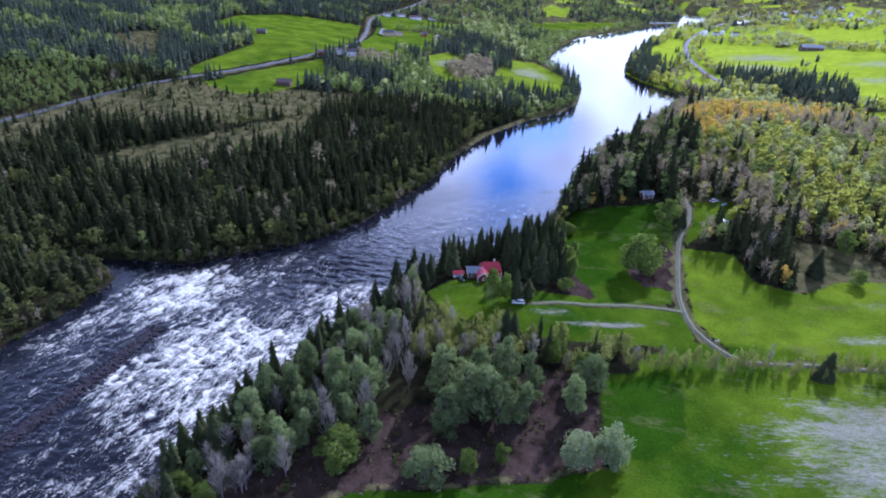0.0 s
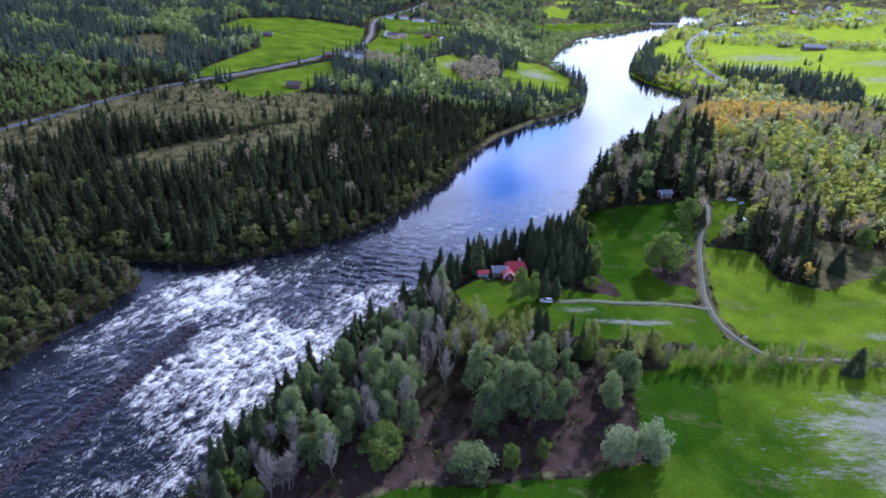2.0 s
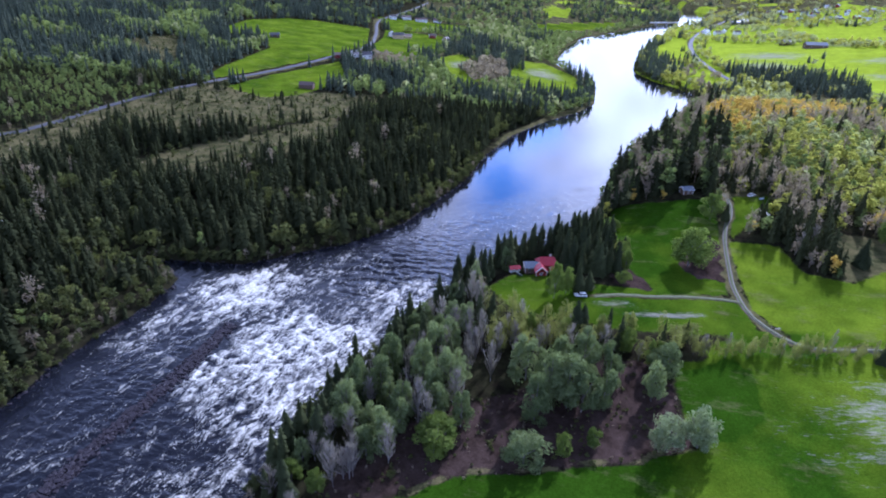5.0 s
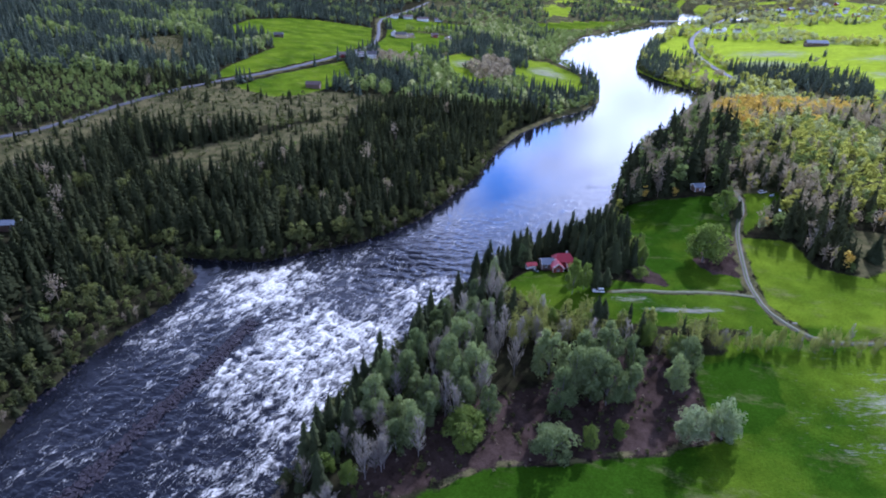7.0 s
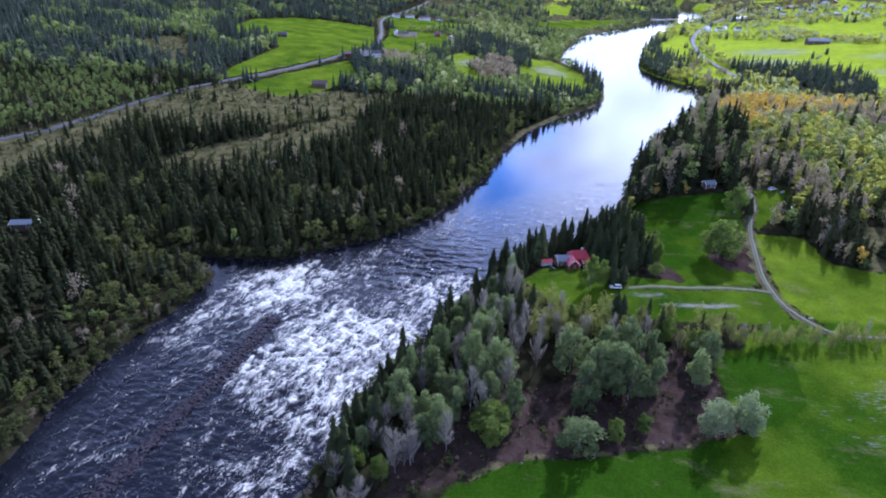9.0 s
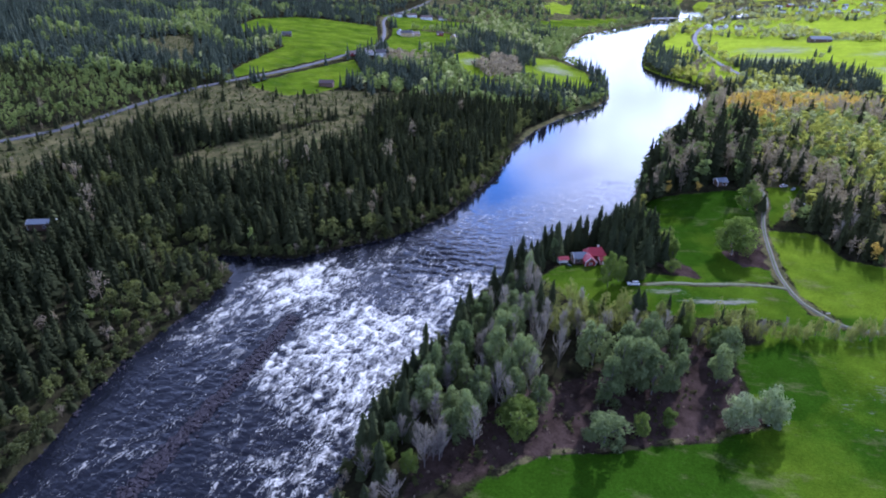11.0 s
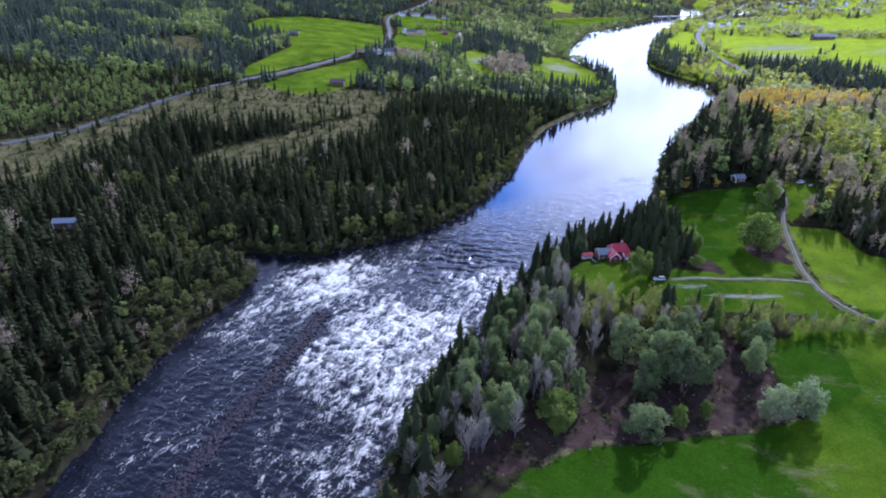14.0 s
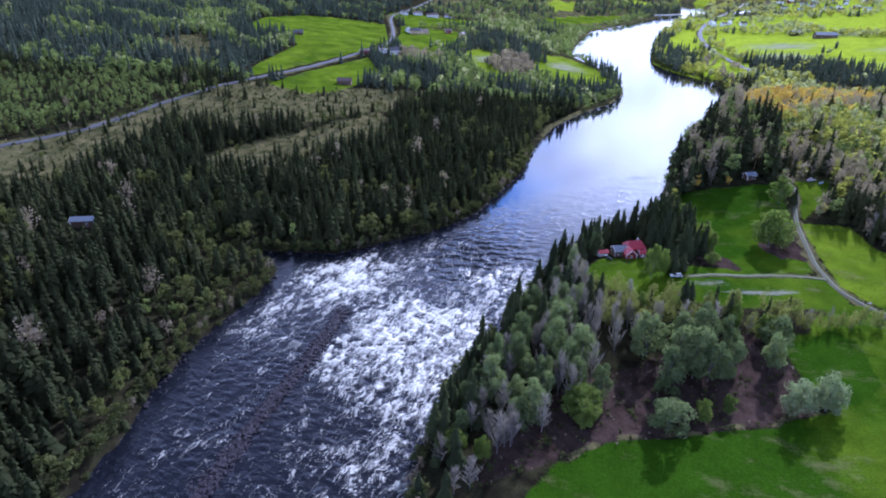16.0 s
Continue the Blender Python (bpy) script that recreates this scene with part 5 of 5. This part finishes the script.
def gable_roof(L, W, H, rise, over=0.45, thick=0.16, hip=0.0):
    """Two thick slabs meeting at the ridge; hip draws the ridge's ends in."""
    bm = bmesh.new()
    x, y = L / 2 + over, W / 2 + over
    drop = rise * over / (W / 2)
    for dz in (0.03, thick):
        for p in ((-x, -y, H - drop), (x, -y, H - drop), (x, y, H - drop), (-x, y, H - drop), (-x + hip, 0, H + rise), (x - hip, 0, H + rise)):
            bm.verts.new((p[0], p[1], p[2] + dz))
    bm.verts.ensure_lookup_table()
    v = bm.verts
    for o, flip in ((6, False), (0, True)):
        fs = [(0, 1, 5, 4), (2, 3, 4, 5)] + ([(1, 2, 5), (3, 0, 4)] if hip else [])
        for f in fs:
            q = [v[o + i] for i in f]
            bm.faces.new(q[::-1] if flip else q)
    for a, b in ((0, 1), (2, 3), (1, 2), (3, 0)) if hip else ((0, 1), (1, 5), (5, 2), (2, 3), (3, 4), (4, 0)):
        bm.faces.new((v[a], v[b], v[6 + b], v[6 + a]))
    return bm


def window(parent, m, w=1.0, h=1.2):
    """A framed window with a cross bar on a wall that faces -y."""
    bm = bmesh.new()
    for x0, x1, z0, z1 in ((-w / 2 - 0.1, -w / 2, -h / 2 - 0.1, h / 2 + 0.1), (w / 2, w / 2 + 0.1, -h / 2 - 0.1, h / 2 + 0.1), (-w / 2, w / 2, h / 2, h / 2 + 0.1),
                           (-w / 2, w / 2, -h / 2 - 0.1, -h / 2), (-0.035, 0.035, -h / 2, h / 2)):
        box_bm(x0, x1, -0.07, 0.01, z0, z1, bm)
    f = part("window", bm_mesh("window_frame", bm, WHITE), parent, "white-framed window", m)
    part("pane", bm_mesh("pane", box_bm(-w / 2, w / 2, -0.03, 0.005, -h / 2, h / 2), GLASS), f)


def block(root, L, W, H, rise, wall, roof, m=None, hip=0.0, wins=((-0.25, 0), (0.25, 0)), door=None, gable_win=True, chimney=False, trims=True):
    """One volume of a house under its Empty: walls, roof, windows, corner boards."""
    m = m or Matrix()
    w = part("wall", bm_mesh("wall", gable_walls(L, W, H, 0.02 if hip else rise), wall), root, "", m)
    r = part("roof", bm_mesh("roof", gable_roof(L, W, H, rise, hip=hip), roof), root, "", m)
    if chimney:
        part("chimney", bm_mesh("chimney", box_bm(-0.4, 0.4, -0.35, 0.35, H, H + rise + 0.9), CONCRETE), r, "", pose(L * 0.18, W * 0.1, 0))
    hs = H * 0.55
    for fx, _ in wins:
        for s in (-1, 1):
            window(w, pose(fx * L, s * W / 2, hs, 0, 0, 0 if s < 0 else 180))
    if gable_win:
        for s in (-1, 1):
            window(w, pose(s * L / 2, 0, hs, 0, 0, 90 * s), 1.1, 1.1)
    if door is not None:
        part("door", bm_mesh("door", box_bm(-0.5, 0.5, -0.06, 0.02, 0, 2.05), WHITE), w, "white door", pose(door * L, -W / 2, 0))
    if trims and not hip:
        run = math.hypot(W / 2 + 0.45, rise * (1 + 0.9 / W))
        for sx in (-1, 1):
            for sy in (-1, 1):
                part("bargeboard", bm_mesh("bargeboard", box_bm(-0.06, 0.06, 0, run, -0.16, 0.2), WHITE), r, "white rake board",
                     pose(sx * (L / 2 + 0.5), 0, H + rise - 0.05, 0, 0, 0 if sy > 0 else 180) @ pose(0, 0, 0, -math.degrees(math.atan2(rise, W / 2))))
    if trims:
        for sx in (-1, 1):
            for sy in (-1, 1):
                part("corner_board", bm_mesh("corner_board", box_bm(-0.1, 0.1, -0.1, 0.1, 0, H - 0.05), WHITE), w, "", pose(sx * (L / 2), sy * (W / 2), 0))


def house(name, label, x, y, turn, category="house", group="", sink=0.0):
    root = tagged(new(name), label, category, group)
    root.matrix_basis = pose(x, y, float(lie(x, y)) - sink, 0, 0, turn)
    return root


# the red house on the bank
h = house("house", "dark red wooden house with bright red sheet roofs and white trim", 17.2, 204.1, 4)
h.scale = (0.88, 0.88, 0.95)
block(h, 8.6, 6.0, 3.6, 2.3, RED_WALL, RED_ROOF, pose(2.2, 2.2, 0), hip=1.7, chimney=True, gable_win=True)
block(h, 4.6, 4.8, 2.5, 2.0, RED_WALL, RED_ROOF, pose(-1.6, -2.6, 0, 0, 0, 90), wins=(), gable_win=True)
block(h, 6.0, 5.2, 2.5, 1.6, BROWN_WALL, BLUE_ROOF, pose(-5.0, 1.6, 0), wins=((-0.2, 0),), gable_win=False)
block(h, 2.6, 2.8, 2.4, 0.9, RED_WALL, RED_ROOF, pose(4.6, -2.2, 0), wins=(), gable_win=False, door=0.0)
h = house("shed", "small open woodshed with red roof and white frame", 6.3, 206.8, 12, "shed")
block(h, 3.8, 2.4, 1.9, 0.7, WHITE, RED_ROOF, wins=(), gable_win=False, trims=False)
h = house("hut", "small wooden hut with a blue-grey metal roof", 98.3, 272, 10, "hut")
block(h, 4.8, 3.8, 2.4, 1.2, BROWN_WALL, BLUE_ROOF, wins=((0.1, 0),), gable_win=False)
h = house("shed", "long shed with a blue-grey metal roof among the spruces", -225.7, 237.5, 6, "shed")
block(h, 10.0, 5.0, 3.4, 1.2, BROWN_WALL, BLUE_ROOF, wins=((0.2, 0),), gable_win=False)
h = house("barn", "brown wooden field barn with a tiled roof", -142.4, 522.7, -4, "barn")
block(h, 12.0, 7.0, 3.2, 2.2, BROWN_WALL, BROWN_ROOF, wins=(), gable_win=False, trims=False)
FARM = [(-87.6, 886.7, 8, 16, 9, 4.8, 3.0, 0), (-98, 901.2, 95, 12, 8, 4.0, 2.6, 1), (-75.3, 898.4, 30, 11, 8, 3.6, 2.6, 2), (-106.5, 669.2, 12, 10, 8, 4.5, 2.8, 3), (-137.7, 660.6, 25, 9, 6, 3.0, 2.0, 4),
        (-227.6, 752, 15, 11, 7, 3.2, 2.2, 5), (-119.7, 673.4, 40, 8, 6, 3, 2, 1), (-18.5, 903.3, 70, 11, 8, 4.5, 2.8, 2), (-39.3, 931, 10, 9, 7, 3.4, 2.4, 4), (-111.2, 1104.2, 20, 11, 8, 4, 2.6, 3)]
STYLE = [(OCHRE, DARK_ROOF, "ochre farmhouse with a dark slate roof"), (WHITE, DARK_ROOF, "white farm building with a dark roof"), (OCHRE, BROWN_ROOF, "ochre farm building with a brown tiled roof"),
         (WHITE, DARK_ROOF, "white wooden house with a dark roof"), (RED_WALL, BROWN_ROOF, "red wooden outbuilding with a brown roof"), (BROWN_WALL, DARK_ROOF, "brown cabin with a dark roof at the field's edge")]
for x, y, a, L, W, H, R, s in FARM:
    h = house("farmhouse", STYLE[s][2], x, y, a, "house", "farm buildings on the hillside")
    block(h, L, W, H, R, STYLE[s][0], STYLE[s][1], chimney=s in (0, 3))
for x, y, a, L in ((-62, 1111.2, 8, 20), (-88.5, 1119.4, 14, 16), (-33.7, 1128.8, 0, 14)):
    h = house("barn", "long low white barn with a brown tiled roof", x, y, a, "barn", "long barns")
    block(h, L, 9, 3.6, 2.6, WHITE, BROWN_ROOF, wins=((-0.3, 0), (0.0, 0), (0.3, 0)), trims=False)
h = house("barn", "large red barn with a blue metal roof beside the hay meadow", 523.5, 905.5, -6, "barn")
block(h, 30, 12, 5.0, 3.6, BROWN_WALL, BLUE_ROOF, wins=((-0.3, 0), (0.3, 0)), trims=False)
h = house("barn", "smaller grey barn with a dark roof", 512.2, 965.1, 12, "barn")
block(h, 16, 10, 4.5, 3, BROWN_WALL, DARK_ROOF, wins=((0.2, 0),), trims=False)
for x, y, a in ((499.9, 1187.4, 10), (518.8, 1204.5, 60), (487.6, 1210.3, 35), (530.2, 1173.4, 0), (478.1, 1178.3, 80)):
    h = house("house", "white wooden house with a pale roof near the bridge", x, y, a, "house", "houses near the bridge")
    block(h, 12, 8, 4.6, 2.8, WHITE, PALE_ROOF if a > 20 else BROWN_ROOF)
town = np.random.RandomState(23)
for i in range(32):
    x, y = 815 + (i % 8) * 40 + town.uniform(-15, 15), 1372 + (i // 6) * 85 + town.uniform(-22, 22)
    h = house("house", "light wooden town house with a sheet roof", x, y, town.uniform(-30, 60), "house", "houses of the town")
    block(h, town.uniform(12, 20), 9, 5, 3, (WHITE, OCHRE, WHITE, RED_WALL)[i % 4], (BLUE_ROOF, DARK_ROOF, PALE_ROOF)[i % 3])
for x, y, a in ((662.6, 1463.9, 10), (705.2, 1507.3, -5)):
    h = house("warehouse", "low grey building with a blue-grey sheet roof", x, y, a, "warehouse", "low buildings by the far road")
    block(h, 30, 12, 4, 1.6, CONCRETE, BLUE_ROOF, wins=((-0.3, 0), (0, 0), (0.3, 0)), trims=False)

# the bridge over the river
def bridge():
    a, b = Vector((452.6, 1436.1, 0)), Vector((560.4, 1468.4, 0))
    d = b - a
    root = tagged(new("bridge"), "low grey road bridge across the river", "bridge")
    root.matrix_basis = pose(*((a + b) / 2), 0, 0, math.degrees(math.atan2(d.y, d.x)))
    L = d.length
    part("deck", bm_mesh("deck", box_bm(-L / 2, L / 2, -3.5, 3.5, 5.2, 6.2), CONCRETE), root)
    for s in (-1, 1):
        part("railing", bm_mesh("railing", box_bm(-L / 2, L / 2, s * 3.4 - 0.1, s * 3.4 + 0.1, 6.2, 7.2), WHITE), root)
    for k in range(4):
        x = -L / 2 + L * (k + 0.5) / 4
        part("pier", bm_mesh("pier", box_bm(x - 0.9, x + 0.9, -3, 3, -3, 5.2), CONCRETE), root)


bridge()

# ---- vehicles and small things ----


def lathe(rings, mat, name, sides=16):
    """A turned form along y: (y, radius) rings."""
    bm = bmesh.new()
    rs = [[bm.verts.new((r * math.cos(6.283 * k / sides), y, r * math.sin(6.283 * k / sides))) for k in range(sides)] for y, r in rings]
    for a, b in zip(rs, rs[1:]):
        for k in range(sides):
            bm.faces.new((a[k], b[k], b[(k + 1) % sides], a[(k + 1) % sides]))
    bm.faces.new(rs[0])
    bm.faces.new(rs[-1][::-1])
    return bm_mesh(name, bm, mat, True)


def profile_solid(outline, half, inset, mat, name):
    """A side outline (x, z) swept across y, drawn in at the top by inset."""
    bm = bmesh.new()
    zs = [p[1] for p in outline]
    lo, hi = min(zs), max(zs)
    sides = []
    for s in (-1, 1):
        sides.append([bm.verts.new((x, s * (half - inset * (z - lo) / (hi - lo)), z)) for x, z in outline])
    n = len(outline)
    bm.faces.new(sides[0])
    bm.faces.new(sides[1][::-1])
    for i in range(n):
        j = (i + 1) % n
        bm.faces.new((sides[0][j], sides[0][i], sides[1][i], sides[1][j]))
    bmesh.ops.recalc_face_normals(bm, faces=bm.faces)
    bmesh.ops.bevel(bm, geom=list(bm.edges), offset=0.05, segments=2, affect="EDGES", clamp_overlap=True)
    return bm_mesh(name, bm, mat, True)


def estate_car(x, y, turn, label):
    root = tagged(new("car"), label, "car")
    root.matrix_basis = pose(x, y, float(lie(x, y)) + 0.05, 0, 0, turn)
    body = part("body", profile_solid([(-2.25, 0.3), (2.2, 0.3), (2.27, 0.62), (1.95, 0.86), (1.05, 0.98), (-2.2, 1.0), (-2.3, 0.6)], 0.9, 0.08, CAR_PAINT, "body"), root)
    part("cabin", profile_solid([(1.0, 0.95), (0.35, 1.42), (-1.75, 1.46), (-2.18, 0.98)], 0.82, 0.16, GLASS, "cabin"), body, "dark glazed cabin")
    part("roof", profile_solid([(0.42, 1.40), (-1.82, 1.44), (-1.75, 1.50), (0.2, 1.49)], 0.68, 0.03, CAR_PAINT, "roof"), body)
    for s in (-1, 1):
        part("headlight", bm_mesh("headlight", box_bm(2.12, 2.27, s * 0.66 - 0.16, s * 0.66 + 0.16, 0.62, 0.76), LAMP_CLEAR), body, "clear headlight")
        part("tail_light", bm_mesh("tail_light", box_bm(-2.31, -2.2, s * 0.74 - 0.1, s * 0.74 + 0.1, 0.65, 0.95), LAMP_RED), body, "red tail light")
        for wx in (-1.35, 1.38):
            w = part("wheel", lathe([(-0.1, 0.22), (-0.11, 0.31), (0.11, 0.31), (0.1, 0.22)], RUBBER, "tyre"), root, "black tyre", pose(wx, s * 0.82, 0.31))
            part("rim", lathe([(-0.125, 0.05), (-0.115, 0.2), (0.115, 0.2), (0.125, 0.05)], CHROME, "rim", 10), w)


estate_car(27.5, 181.3, 176, "white estate car parked at the end of the track")
estate_car(132.4, 273.7, 20, "white car parked at the edge of the wood")


def boat(x, y, turn, mat, label):
    """A small upturned rowing boat with a keel."""
    root = tagged(new("rowing_boat"), label, "boat")
    root.matrix_basis = pose(x, y, float(lie(x, y)) + 0.1, 0, 0, turn)
    bm = bmesh.new()
    rows_ = []
    for i in range(11):
        u = i / 10 * 2 - 1
        w = 0.75 * (1 - abs(u) ** 2.6) + 0.02
        hgt = 0.55 * (1 - 0.35 * abs(u) ** 3)
        rows_.append([bm.verts.new((u * 2.3, w * math.cos(k / 8 * math.pi), hgt * math.sin(k / 8 * math.pi) ** 0.8)) for k in range(9)])
    for a, b in zip(rows_, rows_[1:]):
        for k in range(8):
            bm.faces.new((a[k], b[k], b[k + 1], a[k + 1]))
    hull = part("hull", bm_mesh("hull", bm, mat, True), root)
    part("keel", bm_mesh("keel", box_bm(-2.0, 2.0, -0.04, 0.04, 0.45, 0.62), WHITE), hull, "pale keel board")


boat(7.8, 202.6, 118, HULL, "dark upturned rowing boat on the lawn")
boat(136.2, 271, 35, PALE_ROOF, "pale upturned boat beside the wood")


def caravan(x, y, turn):
    root = tagged(new("caravan"), "white caravan parked beside spruces", "caravan")
    root.matrix_basis = pose(x, y, float(lie(x, y)) + 0.05, 0, 0, turn)
    b = part("body", profile_solid([(-2.4, 0.5), (2.3, 0.5), (2.5, 1.2), (2.1, 2.4), (-2.2, 2.5), (-2.5, 1.4)], 1.05, 0.06, WHITE, "body"), root)
    for s in (-1, 1):
        for wx in (-1.2, 0.9):
            part("window", bm_mesh("window", box_bm(wx - 0.45, wx + 0.45, s * 1.03 - 0.02, s * 1.03 + 0.02, 1.4, 1.95), GLASS), b, "dark window")
        part("wheel", lathe([(-0.1, 0.2), (-0.1, 0.3), (0.1, 0.3), (0.1, 0.2)], RUBBER, "tyre"), root, "black tyre", pose(0, s * 0.95, 0.3))


caravan(126, 247.3, 25)


def post_box(x, y):
    root = tagged(new("mailbox"), "small white mailbox on a wooden post beside the parked car", "mailbox")
    root.matrix_basis = pose(x, y, float(lie(x, y)), 0, 0, 20)
    part("post", bm_mesh("post", box_bm(-0.06, 0.06, -0.06, 0.06, -0.3, 1.0), BROWN_WALL), root)
    part("box", profile_solid([(-0.35, 1.0), (0.35, 1.0), (0.35, 1.35), (0.2, 1.5), (-0.2, 1.5), (-0.35, 1.35)], 0.3, 0.02, WHITE, "box"), root)


post_box(29.3, 185.1)
